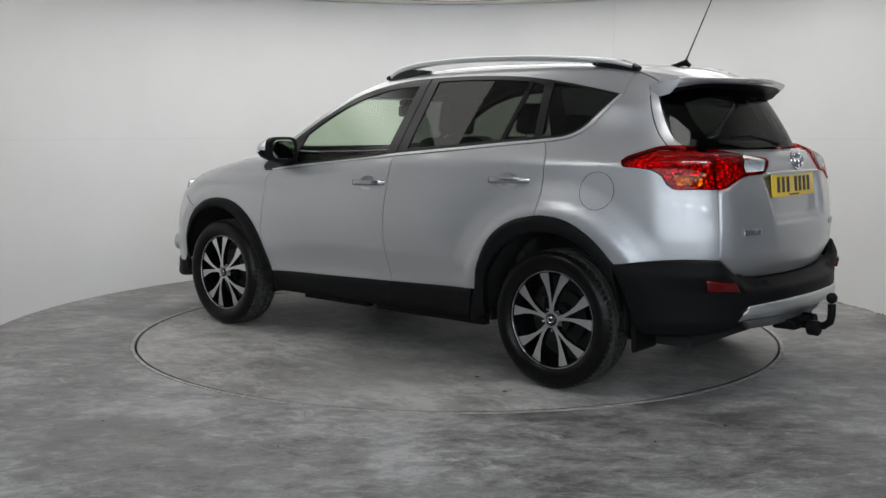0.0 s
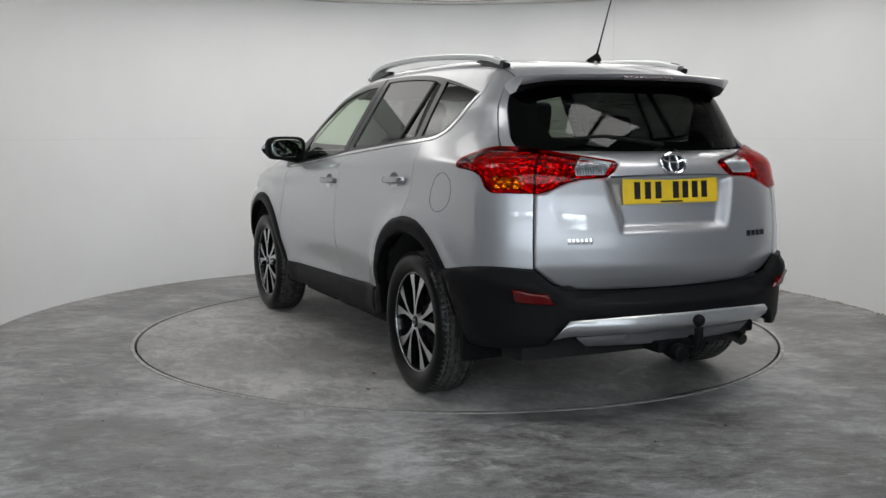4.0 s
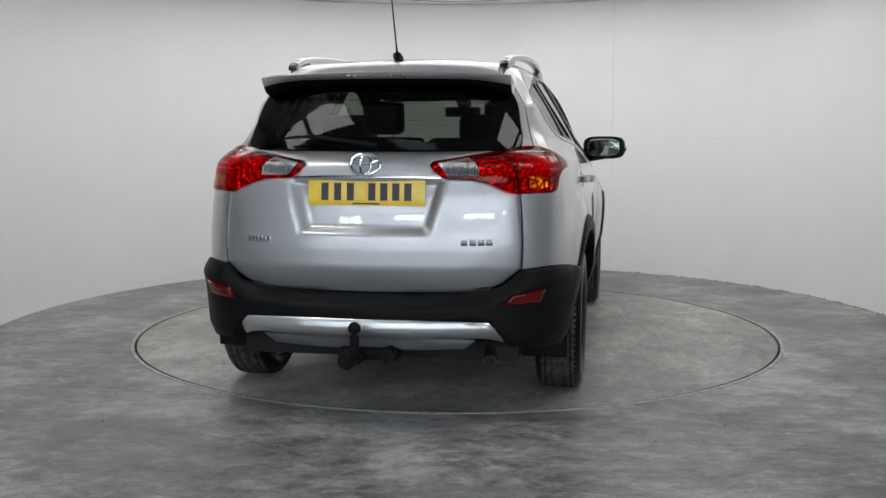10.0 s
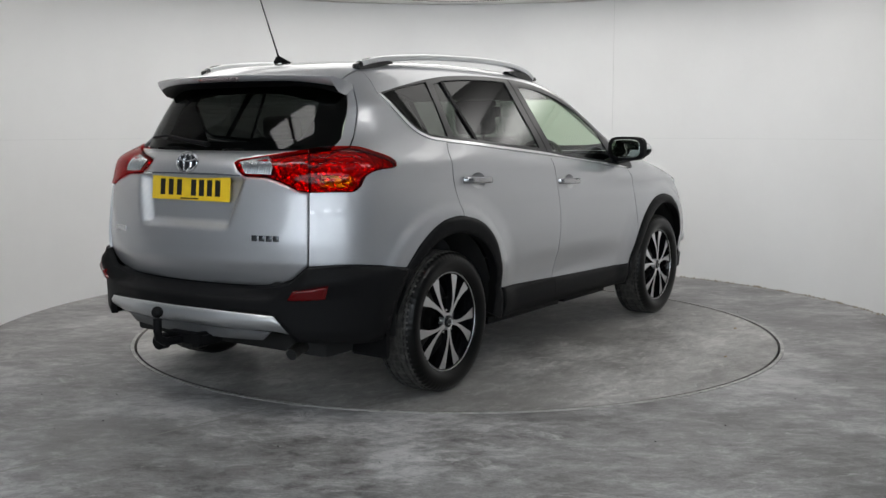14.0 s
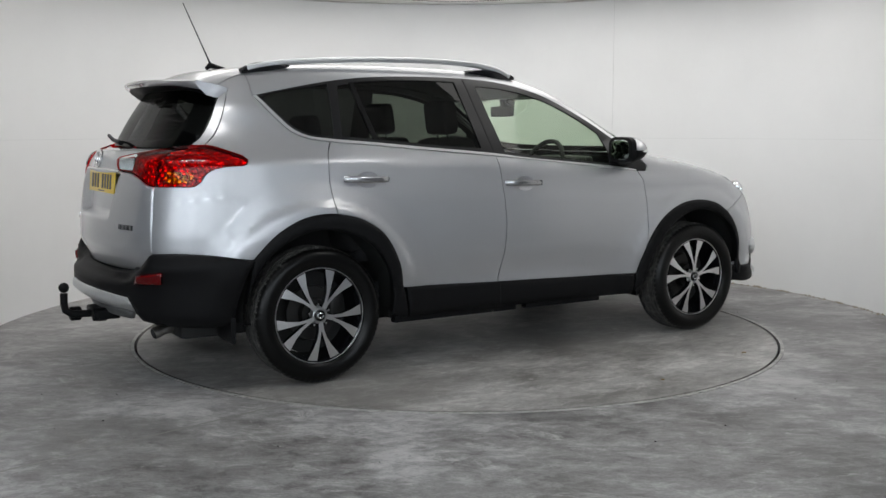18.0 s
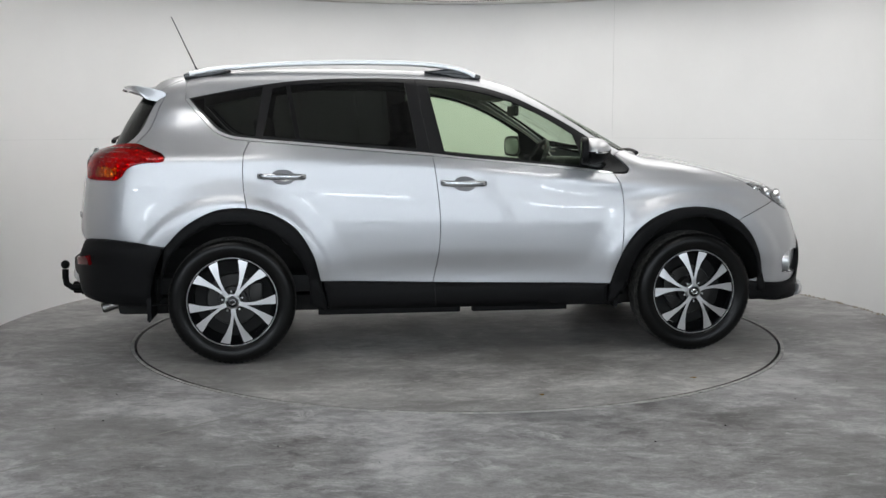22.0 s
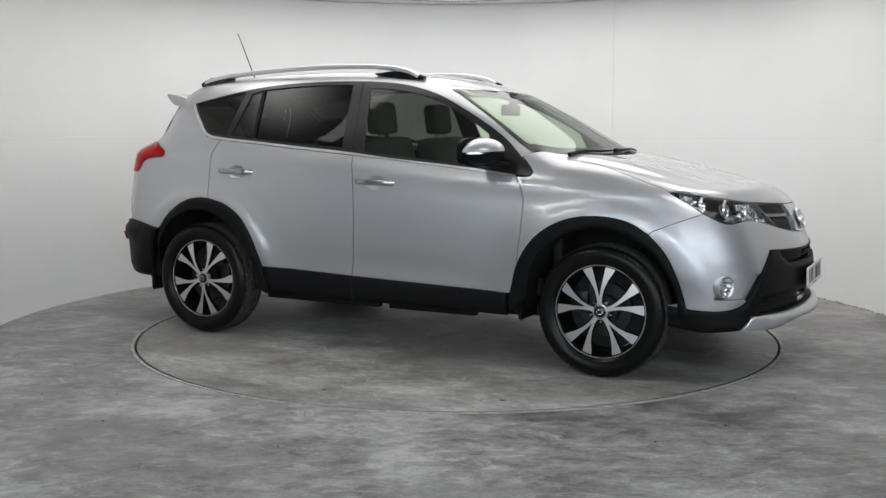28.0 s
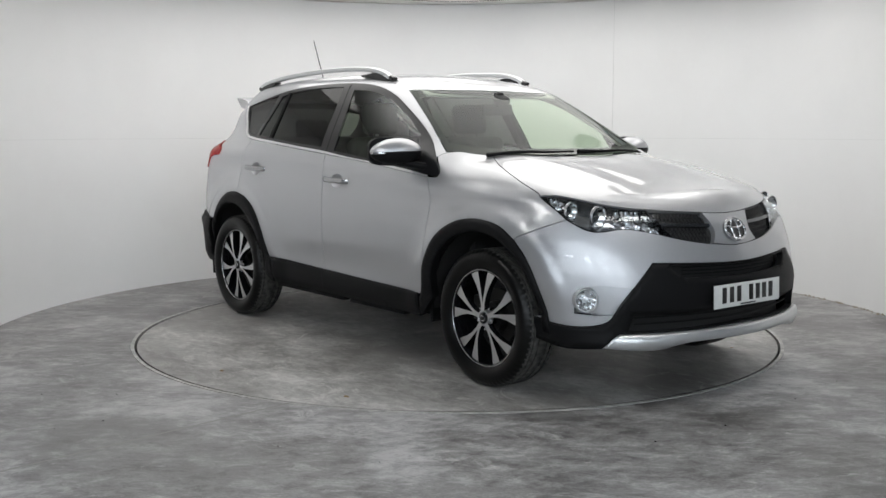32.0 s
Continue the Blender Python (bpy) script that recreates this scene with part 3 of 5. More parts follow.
DLO_NOSE = edge("side", (.833, 1.16), (.885, 1.114), (.925, 1.068), (.918, 1.053), (.832, 1.051))
DLO_LOW = edge("side", (.832, 1.051), (.642, 1.076), (.322, 1.106), (.002, 1.135), (-.221, 1.161), (-.635, 1.196), (-.955, 1.224), (-1.21, 1.245), (-1.325, 1.260), (-1.393, 1.290),
               (-1.465, 1.362), (-1.556, 1.465))
BRIGHT = edge("side", (.832, 1.044), (.642, 1.062), (.322, 1.096), (.002, 1.127), (-.211, 1.146), (-.635, 1.181), (-.955, 1.209), (-1.222, 1.231), (-1.33, 1.246), (-1.406, 1.277),
              (-1.482, 1.352), (-1.575, 1.462))
BRIGHT_BACK = edge("side", (-1.222, 1.231), (-1.33, 1.246), (-1.406, 1.277), (-1.482, 1.352), (-1.575, 1.462))
PILLAR_FOOT = edge("top", (.833 + .01, .806), (.915, .757))
SCREEN_SIDE = edge("top", (.312, .588), (.524, .652), (.724, .71), (.889, .768))
SCREEN_TOP = edge("top", (.392, 0), (.378, .3), (.345, .5), (.312, .588))
SCREEN_LOW = edge("top", (.889, .768), (.965, .69), (1.05, .48), (1.10, .2), (1.11, 0))
ROOF_FRONT = edge("top", (.392, 0), (.378, .3), (.34, .53))
ROOF_SIDE = edge("top", (.34, .53), (-.6, .535), (-1.575, .53))
ROOF_SIDE_BACK = edge("top", (-1.575, .53), (-1.765, .528))
ROOF_BACK = edge("top", (-1.765, .528), (-1.80, .25), (-1.805, 0))
HOOD_BACK = edge("top", (1.17, 0), (1.135, .33), (1.04, .57))
HOOD_SIDE = edge("top", (1.04, .57), (1.18, .66), (1.322, .733), (1.49, .785), (1.648, .808))
LAMP_TOP = edge("front", (63.3, .977), (59.2, .982), (53.6, .97), (45.6, .945), (37.2, .925), (31.2, .917))
NOSE = edge("front", (31.2, .917), (24.2, .908), (14.5, .898), (8.7, .891), (0, .886))
LAMP_LOW = edge("front", (23.6, .785), (33.4, .821), (39.5, .833), (45.6, .821), (48.5, .827), (54.2, .874))
LAMP_BACK = edge("front", (54.2, .874), (57.2, .913), (60.5, .947), (63.3, .977))
LAMP_INNER = edge("front", (31.2, .917), (23.6, .785))
GRILLE_LOW = edge("front", (23.6, .785), (17, .764), (10.6, .750), (0, .737))
BUMPER_CUT = edge("front", (54.2, .874), (61, .835), (68.5, .785))
MOUTH_TOP = edge("front", (31.4, .679), (20.9, .671), (5.2, .661), (0, .66))
MOUTH_SIDE = edge("front", (31.4, .679), (35.2, .60), (39.8, .495), (43.0, .413), (48.1, .388), (55, .388), (63.5, .405))

# doors, wings and quarters
def oval(x, z, a, b):
    return edge("side", *[(x + a * math.cos(2 * math.pi * i / 20), z + b * math.sin(2 * math.pi * i / 20)) for i in range(21)])


CUP_F, CUP_R = (-.033, .99), (-1.043, 1.034)
front_doors = pair("front_door", skin("side", [BELT_F, F_GAP, SILL_F, B_GAP], [([oval(*CUP_F, .068, .042)], False)], gap=.0022), PAINT, car)
rear_doors = pair("rear_door", skin("side", [BELT_R, B_GAP, SILL_R, ARCH_R1, R_GAP], [([oval(*CUP_R, .068, .042)], False)], gap=.0022), PAINT, car)
for (cx, cz), doors in ((CUP_F, front_doors), (CUP_R, rear_doors)):
    pair("handle_cup", skin("side", [oval(cx, cz, .068, .042)], lift=lambda uv: -.026 * np.clip(1 - ((uv[:, 0] - cx) / .068) ** 2 - ((uv[:, 1] - cz) / .042) ** 2, 0, 1) ** .7, gap=0, depth=0, step=.008), PAINT, doors)
A_FOOT = edge("side", (.839, 1.044), (.918, 1.046), (.931, 1.066), (.89, 1.116), (.838, 1.164))
pair("front_wing", skin("wing", [F_GAP, A_FOOT, PILLAR_FOOT, edge("top", (.915, .757), (.975, .675), (1.04, .57)), HOOD_SIDE, LAMP_BACK, BUMPER_CUT, ARCH_F1], gap=.0022), PAINT, car)
LAMP_OUT = edge("rear", (41.7, 1.2), (47, 1.211), (52, 1.214), (56.6, 1.211), (62, 1.187), (67, 1.160), (68.4, 1.143), (68.1, 1.122), (63, 1.114), (59.5, 1.104), (56.6, 1.08), (55.2, 1.04), (53.6, 1.02), (48, 1.018), (41.7, 1.017))
GATE_LOW = edge("rear", (41.6, 1.017), (41.5, .879), (41.2, .692))
BUMPER_TOP = edge("rear", (41.2, .692), (50.2, .697), (60, .682), (67.5, .662))
quarter_top = [R_GAP, BRIGHT_BACK, edge("roll", (-1.575, 24.8), (-1.575, 37.0)), ROOF_SIDE_BACK, edge("rear", (60.2, 1.50), (59.2, 1.37), (56.5, 1.26), (54.2, 1.213)),
               edge("rear", (54.2, 1.213), (56.6, 1.211), (62, 1.187), (67, 1.160), (68.4, 1.143), (68.1, 1.122), (63, 1.114), (59.5, 1.104), (56.6, 1.08), (55.2, 1.04), (53.6, 1.02), (48, 1.018), (41.7, 1.017)),
               GATE_LOW, BUMPER_TOP, ARCH_R2]
quarters = pair("rear_quarter", skin("rear", quarter_top, gap=.0018, step=.02), PAINT, car)
pair("roof_side", skin("roll", [DLO_TOP, PILLAR_FOOT, SCREEN_SIDE, edge("top", (.312, .588), (.34, .53)), ROOF_SIDE, edge("roll", (-1.575, 24.8), (-1.575, 37.0))], gap=.0006), PAINT, car)
roof = sheet("roof", skin("top", [ROOF_FRONT, ROOF_SIDE, ROOF_SIDE_BACK, ROOF_BACK], gap=.003, both=True, step=.04), PAINT, car)
bonnet = sheet("bonnet", skin("top", [HOOD_BACK, HOOD_SIDE, LAMP_TOP, NOSE], gap=.0025, both=True, depth=.02), PAINT, car)
sheet("cowl", skin("top", [SCREEN_LOW, edge("top", (.889, .768), (1.04, .57)), HOOD_BACK], gap=0, both=True, lift=-.012), BLACK, car, "black plastic cowl below the windscreen")

# glass
screen = sheet("windscreen", skin("top", [SCREEN_TOP, SCREEN_SIDE, SCREEN_LOW], gap=.004, both=True, depth=.004, step=.05), WINDSCREEN, car, "clear green-tinted windscreen")
hole = [edge("top", (.425, 0), (.41, .3), (.36, .555)), edge("top", (.36, .555), (.54, .625), (.73, .68), (.85, .715)), edge("top", (.85, .715), (.905, .645), (.972, .46), (1.01, .2), (1.02, 0))]
sheet("dark_border", skin("top", [SCREEN_TOP, SCREEN_SIDE, SCREEN_LOW], [(hole, True)], gap=.003, both=True, depth=.003, lift=-.006, step=.05), DARK, screen)

GLASS_Q = [edge("side", (-1.54, 1.461), (-1.478, 1.477), (-1.15, 1.534)), edge("side", (-1.15, 1.534), (-1.168, 1.4), (-1.192, 1.258)), edge("side", (-1.192, 1.258), (-1.322, 1.272), (-1.382, 1.300), (-1.457, 1.371), (-1.54, 1.461))]
GLASS_V = [edge("side", (-1.095, 1.523), (-1.022, 1.54)), edge("side", (-1.022, 1.54), (-.972, 1.243)), edge("side", (-.972, 1.243), (-1.15, 1.258)), edge("side", (-1.15, 1.258), (-1.095, 1.523))]
GLASS_R = [edge("side", (-.998, 1.545), (-.78, 1.56), (-.5, 1.566), (-.347, 1.563)), edge("side", (-.347, 1.563), (-.297, 1.19)), edge("side", (-.297, 1.19), (-.635, 1.213), (-.948, 1.24)), edge("side", (-.948, 1.24), (-.998, 1.545))]
GLASS_F = [edge("side", (-.212, 1.54), (-.058, 1.531), (.105, 1.504), (.268, 1.455), (.429, 1.383), (.542, 1.318), (.62, 1.268)), edge("side", (.62, 1.268), (.648, 1.17), (.642, 1.092)),
           edge("side", (.642, 1.092), (.322, 1.12), (-.141, 1.168)), edge("side", (-.141, 1.168), (-.18, 1.37), (-.212, 1.54))]
surround = pair("window_surround", skin("side", [DLO_TOP, DLO_NOSE, DLO_LOW], [(h, False) for h in (GLASS_Q, GLASS_V, GLASS_R, GLASS_F)], gap=.001, lift=.0005, depth=.008), PILLAR, car, "satin black window surround")
pair("bright_strip", skin("side", [DLO_LOW, BRIGHT], gap=.0008, lift=.004, depth=.008, step=.02), BELT_TRIM, surround, "thin chrome waist strip")
for name, g, m, par in (("quarter_window", GLASS_Q, SMOKE, quarters), ("vent_window", GLASS_V, SMOKE, rear_doors), ("rear_window", GLASS_R, SMOKE, rear_doors), ("front_window", GLASS_F, CLEAR, front_doors)):
    pair(name, fair(skin("side", g, gap=-.002, lift=-.006, depth=0, step=.04), 1, side_terms)[0], m, par, "clear green-tinted side window" if m is CLEAR else "dark privacy glass")
pair("pillar_split", skin("side", [edge("side", (-.287, 1.582), (-.255, 1.37), (-.221, 1.162)), edge("side", (-.279, 1.582), (-.247, 1.37), (-.213, 1.162))], gap=0, lift=.0015, depth=.002), DARK, surround)
pair("window_post", skin("side", [edge("side", (-1.022, 1.541), (-.972, 1.242)), edge("side", (-.972, 1.242), (-.946, 1.24)), edge("side", (-.946, 1.24), (-.998, 1.546)), edge("side", (-.998, 1.546), (-1.022, 1.541))], gap=0, lift=.003, depth=.01), BLACK, surround)

# dark inner linings seen through the glass
pair("door_lining", skin("side", [BELT_F, F_GAP, SILL_F, B_GAP], gap=.01, lift=-.06, depth=.02, step=.06), TRIM, front_doors)
pair("door_lining", skin("side", [BELT_R, B_GAP, SILL_R, ARCH_R1, R_GAP], gap=.01, lift=-.06, depth=.02, step=.06), TRIM, rear_doors)
pair("quarter_lining", skin("rear", quarter_top, gap=.012, lift=-.05, depth=.01, step=.06), TRIM, quarters)
sheet("headlining", skin("top", [ROOF_FRONT, ROOF_SIDE, ROOF_SIDE_BACK, ROOF_BACK], gap=.005, lift=-.035, both=True, step=.08), LINING, roof, "pale grey headlining")
pair("pillar_lining", skin("roll", [DLO_TOP, PILLAR_FOOT, SCREEN_SIDE, edge("top", (.312, .588), (.34, .53)), ROOF_SIDE, edge("roll", (-1.575, 24.8), (-1.575, 37.0))], gap=.006, lift=-.03, depth=.01, step=.05), LINING, car)

# tailgate
def recess(uv):
    a, z = np.abs(uv[:, 0]), uv[:, 1]
    side = np.clip((18.6 + (z - .85) * 22 - a) / 2.9, 0, 1)
    low = np.clip((z - .84) / .042, 0, 1)
    high = np.clip((1.082 - z) / .01, 0, 1)
    s = np.minimum(np.minimum(side, low), high)
    da, dz = (a - 35.6 - (z - .88) * 23) * .0147 + .1, .70 - z + .1
    d = np.hypot(np.maximum(da, 0), np.maximum(dz, 0)) - .1 + np.minimum(np.maximum(da, dz), 0)
    return -.047 * s * s * (3 - 2 * s) - .085 * np.clip(d, 0, .14)


LAMP_IN = edge("rear", (41.7, 1.2), (37.1, 1.189), (30.3, 1.175), (24, 1.161), (19.6, 1.150), (18.9, 1.139), (20.3, 1.110), (22.3, 1.086), (26, 1.082), (30.7, 1.076), (35.2, 1.053), (38.6, 1.026), (41.7, 1.017))
GATE_TOP = edge("rear", (0, 1.196), (25, 1.197), (41.7, 1.2))
GATE_BOTTOM = edge("rear", (41.2, .692), (36.5, .622), (34, .606), (29, .593), (20, .588), (0, .586))
tailgate = sheet("tailgate", skin("rear", [GATE_TOP, LAMP_IN, GATE_LOW, GATE_BOTTOM], lift=recess, gap=.002, both=True, step=.0125), PAINT, car)
GLASS_SIDE = edge("rear", (48.4, 1.206), (51.8, 1.25), (54.4, 1.331), (56.6, 1.45), (57.2, 1.50))
pane, pane_form = fair(skin("rear", [edge("rear", (0, 1.2), (30, 1.201), (48.4, 1.206)), GLASS_SIDE, edge("rear", (57.2, 1.50), (30, 1.525), (0, 1.53))], gap=.002, both=True, depth=0, step=.04), 0, back_terms, lambda q: (q[:, 2] > 1.235) & (q[:, 2] < 1.49))
back_glass = sheet("back_window", pane, SMOKE_BACK, tailgate, "dark privacy rear window")
# printed border, widened inward to stand for the cabin's shade behind the glass
hole = [edge("rear", (0, 1.235), (28, 1.237), (38.5, 1.25)), edge("rear", (38.5, 1.25), (43, 1.331), (45, 1.42)), edge("rear", (45, 1.42), (30, 1.455), (0, 1.46))]
sheet("dark_border", fair(skin("rear", [edge("rear", (0, 1.2), (30, 1.201), (48.4, 1.206)), GLASS_SIDE, edge("rear", (57.2, 1.50), (30, 1.525), (0, 1.53))], [(hole, True)], gap=.002, both=True, depth=0, step=.04), 0, back_terms, None, pane_form, .005)[0], DARK, back_glass)
for k in range(11):
    ys = np.linspace(-.5, .5, 17)
    zs = 1.255 + .019 * k
    v = []
    for z in (zs, zs + .0013):
        xs = back_terms(ys, np.full(17, z)) @ pane_form + .003
        v += [(x, y, z) for x, y in zip(xs, ys)]
    raw("heater_line", v, [(i, i + 1, i + 18, i + 17) for i in range(16)], TRIM, back_glass)
pair("gate_pillar", skin("rear", [GLASS_SIDE, edge("rear", (48.4, 1.206), (54.0, 1.214)), edge("rear", (54.0, 1.214), (56.3, 1.26), (59.0, 1.37), (60, 1.50)), edge("rear", (57.2, 1.50), (60, 1.50))], gap=.0018), PAINT, tailgate)
sheet("bright_strip", skin("rear", [edge("rear", (0, 1.094), (12, 1.093), (21.5, 1.088)), edge("rear", (21.5, 1.088), (21.5, 1.081)), edge("rear", (21.5, 1.081), (12, 1.085), (0, 1.086))], gap=0, both=True, lift=.002, depth=.006, step=.02), CHROME, tailgate)

# tail lamps: outer half on the body, inner half on the tailgate
outer = pair("tail_lamp", skin("rear", [LAMP_OUT, edge("rear", (41.7, 1.2), (41.7, 1.017))], [([edge("rear", (44.5, 1.092), (49, 1.09), (53.5, 1.084)), edge("rear", (53.5, 1.084), (53.3, 1.05), (52.2, 1.036)), edge("rear", (52.2, 1.036), (44.3, 1.034)), edge("rear", (44.3, 1.034), (44.5, 1.092))], False)], gap=.0015, lift=.008, depth=.03, step=.02), RED, car, "red tail lamp with an amber indicator")
inner = pair("tail_lamp", skin("rear", [LAMP_IN, edge("rear", (41.7, 1.2), (41.7, 1.017))], gap=.0015, lift=.007, depth=.025, step=.02), RED, tailgate, "red and clear tail lamp on the tailgate")
pair("reflector", skin("rear", [LAMP_OUT, edge("rear", (41.7, 1.2), (41.7, 1.017))], gap=.004, lift=-.016, depth=0, step=.03), FACETS, outer)
pair("reflector", skin("rear", [LAMP_IN, edge("rear", (41.7, 1.2), (41.7, 1.017))], gap=.004, lift=-.014, depth=0, step=.03), FACETS, inner)
AMBER_AREA = [edge("rear", (44.5, 1.092), (49, 1.09), (53.5, 1.084)), edge("rear", (53.5, 1.084), (53.3, 1.05), (52.2, 1.036)), edge("rear", (52.2, 1.036), (44.3, 1.034)), edge("rear", (44.3, 1.034), (44.5, 1.092))]
pair("indicator", skin("rear", AMBER_AREA, gap=.0005, lift=.008, depth=.006), AMBER, outer, "amber indicator")
pair("reversing_light", skin("rear", [edge("rear", (21.0, 1.143), (30.1, 1.166)), edge("rear", (30.1, 1.166), (32.0, 1.12), (31.6, 1.090)), edge("rear", (31.6, 1.090), (23.4, 1.093)), edge("rear", (23.4, 1.093), (21.0, 1.143))], gap=.001, lift=.009, depth=.004), REVERSE, inner, "clear reversing light")
for k in range(5):
    a = 22.6 + k * 1.9
    pair("ridge", skin("rear", [edge("rear", (a, 1.098), (a + .5, 1.14 + k * .004)), edge("rear", (a + .5, 1.14 + k * .004), (a + 1.3, 1.142 + k * .004)), edge("rear", (a + 1.3, 1.142 + k * .004), (a + .8, 1.098)), edge("rear", (a + .8, 1.098), (a, 1.098))], gap=0, lift=.011, depth=.003), LENS, inner)
for k in range(4):
    z = 1.112 + k * .024
    pair("ridge", skin("rear", [edge("rear", (44.5, z), (50, z + .002), (56, z)), edge("rear", (56, z), (56, z + .004)), edge("rear", (56, z + .004), (50, z + .006), (44.5, z + .004)), edge("rear", (44.5, z + .004), (44.5, z))], gap=0, lift=.0095, depth=.002), LENS, outer)

# rear bumper
def bumper_push(uv):
    a, z = np.abs(uv[:, 0]), uv[:, 1]
    edge_z = .586 + .106 * np.clip((a - 30) / 11.5, 0, 1) ** 1.3
    s = np.clip((edge_z - z) / .05, 0, 1)
    s = s * s * (3 - 2 * s)
    reach = .02 + .075 * np.clip((62 - a) / 45, 0, 1) ** .7
    tuck = np.clip((.40 - z) / .1, 0, 1) * .03
    return .004 + reach * (.25 + .75 * s) - tuck


bumper = sheet("rear_bumper", skin("rear", [GATE_BOTTOM, BUMPER_TOP, edge("side", (-1.684, .658), (-1.73, .56), (-1.76, .45), (-1.775, .33)), edge("rear", (70, .33), (50, .34), (38.5, .362)),
                                            edge("rear", (38.5, .362), (36, .42), (33.6, .468)), edge("rear", (33.6, .468), (15, .482), (0, .484))], lift=bumper_push, gap=.001, both=True, depth=.03, step=.02), BLACK, car, "black textured plastic rear bumper")


def skid_push(uv):
    a, z = np.abs(uv[:, 0]), uv[:, 1]
    reach = .02 + .075 * np.clip((62 - a) / 45, 0, 1) ** .7
    return reach + .012 - 1.3 * np.clip(.437 - z, 0, 1) - .25 * np.clip(z - .455, 0, 1)


sheet("skid_plate", skin("rear", [edge("rear", (0, .488), (15, .486), (33.6, .472)), edge("rear", (33.6, .472), (36, .425), (38.4, .366)), edge("rear", (38.4, .366), (33, .392), (20, .40), (0, .402))], lift=skid_push, gap=0, both=True, depth=.02, step=.016), SATIN, bumper, "satin silver rear skid plate")
# the skid plate's lower facet, with its shade put into a dark grey
SKID_SHADED = grained(material("shaded_skid_grey", (.1, .1, .102), .5), 200, (.085, .085, .087), (.115, .115, .118), .0003)
sheet("skid_lower_facet", skin("rear", [edge("rear", (0, .40), (18, .398), (31, .388)), edge("rear", (31, .388), (28, .345)), edge("rear", (28, .345), (14, .34), (0, .34))], lift=lambda uv: .03 - .35 * np.clip(.40 - uv[:, 1], 0, 1), gap=0, both=True, depth=.02, step=.02), SKID_SHADED, bumper, "lower facet of the rear skid plate, its shade put into dark grey")
pair("reflector", skin("rear", [edge("rear", (45.8, .630), (38.4, .614)), edge("rear", (38.4, .614), (37.2, .566)), edge("rear", (37.2, .566), (45.4, .574)), edge("rear", (45.4, .574), (45.8, .630))], lift=lambda uv: bumper_push(uv) + .013, gap=0, depth=.02, step=.012), REFLEX, bumper, "red rear reflector")

# front end
FOG_HOLE = [edge("front", (51.6, .445), (51.2, .50), (49.5, .562), (46, .580), (41, .574), (36, .556), (38.2, .49), (40.2, .447), (45, .438), (51.6, .445))]
front_bumper = sheet("front_bumper", skin("front", [GRILLE_LOW, LAMP_LOW, BUMPER_CUT, ARCH_F2, edge("front", (63.5, .405), (66, .42)), MOUTH_SIDE, MOUTH_TOP],
                                          [(FOG_HOLE, False), (FOG_HOLE, "mirror")], gap=.002, both=True, step=.022), PAINT, car)


def dish(uv):
    return -.012 - .03 * np.clip((np.abs(uv[:, 0]) - 36) / 12, 0, 1)


pockets = pair("lamp_pocket", skin("front", FOG_HOLE, lift=dish, gap=-.004, depth=0, step=.02), PAINT, front_bumper)
LOWER = [MOUTH_TOP, MOUTH_SIDE, edge("front", (63.5, .405), (67, .42)), edge("front", (67, .42), (67, .31)), edge("front", (67, .31), (61.2, .298), (54, .281), (43.8, .29)), edge("front", (43.8, .29), (40.3, .347)), edge("front", (40.3, .347), (23.5, .347), (2.5, .358), (0, .358))]
UPPER_MOUTH = [edge("front", (0, .652), (5, .653), (20.5, .662)), edge("front", (20.5, .662), (26.5, .662), (22.4, .603)), edge("front", (22.4, .603), (3.4, .596), (0, .596))]
LOWER_MOUTH = [edge("front", (0, .448), (20, .445), (36.8, .452)), edge("front", (36.8, .452), (38.3, .362)), edge("front", (38.3, .362), (23.5, .362), (0, .37))]
lower = sheet("lower_bumper", skin("front", LOWER, [(UPPER_MOUTH, True), (LOWER_MOUTH, True)], lift=lambda uv: .006 + .006 * np.clip((.64 - uv[:, 1]) / .05, 0, 1), gap=.001, both=True, depth=.03, step=.025), BLACK, car, "black textured plastic lower front bumper")
sheet("upper_intake", skin("front", UPPER_MOUTH, lift=-.05, gap=-.02, both=True, depth=.002), DARK, lower)
for z in (.612, .628, .644):
    sheet("slat", skin("front", [edge("front", (0, z), (22, z + .006)), edge("front", (22, z + .006), (22, z + .012)), edge("front", (22, z + .012), (0, z + .006))], lift=-.016, gap=0, both=True, depth=.006), BLACK, lower)
sheet("lower_intake", skin("front", LOWER_MOUTH, lift=-.07, gap=-.02, both=True, depth=.002), DARK, lower)
for z in (.39, .42):
    sheet("slat", skin("front", [edge("front", (0, z), (36, z)), edge("front", (36, z), (36, z + .008)), edge("front", (36, z + .008), (0, z + .008))], lift=-.02, gap=0, both=True, depth=.006), BLACK, lower)
sheet("skid_plate", skin("front", [edge("front", (0, .36), (2.5, .36), (23.5, .348), (40.3, .351)), edge("front", (40.3, .351), (44.2, .293)), edge("front", (44.2, .297), (36, .284), (29.9, .281), (24, .300), (0, .304))],
                         lift=lambda uv: .012 + .022 * np.clip((.36 - uv[:, 1]) / .02, 0, 1) - .5 * np.clip(.322 - uv[:, 1], 0, 1), gap=0, both=True, depth=.014, step=.014), SATIN, lower, "satin silver front skid plate")

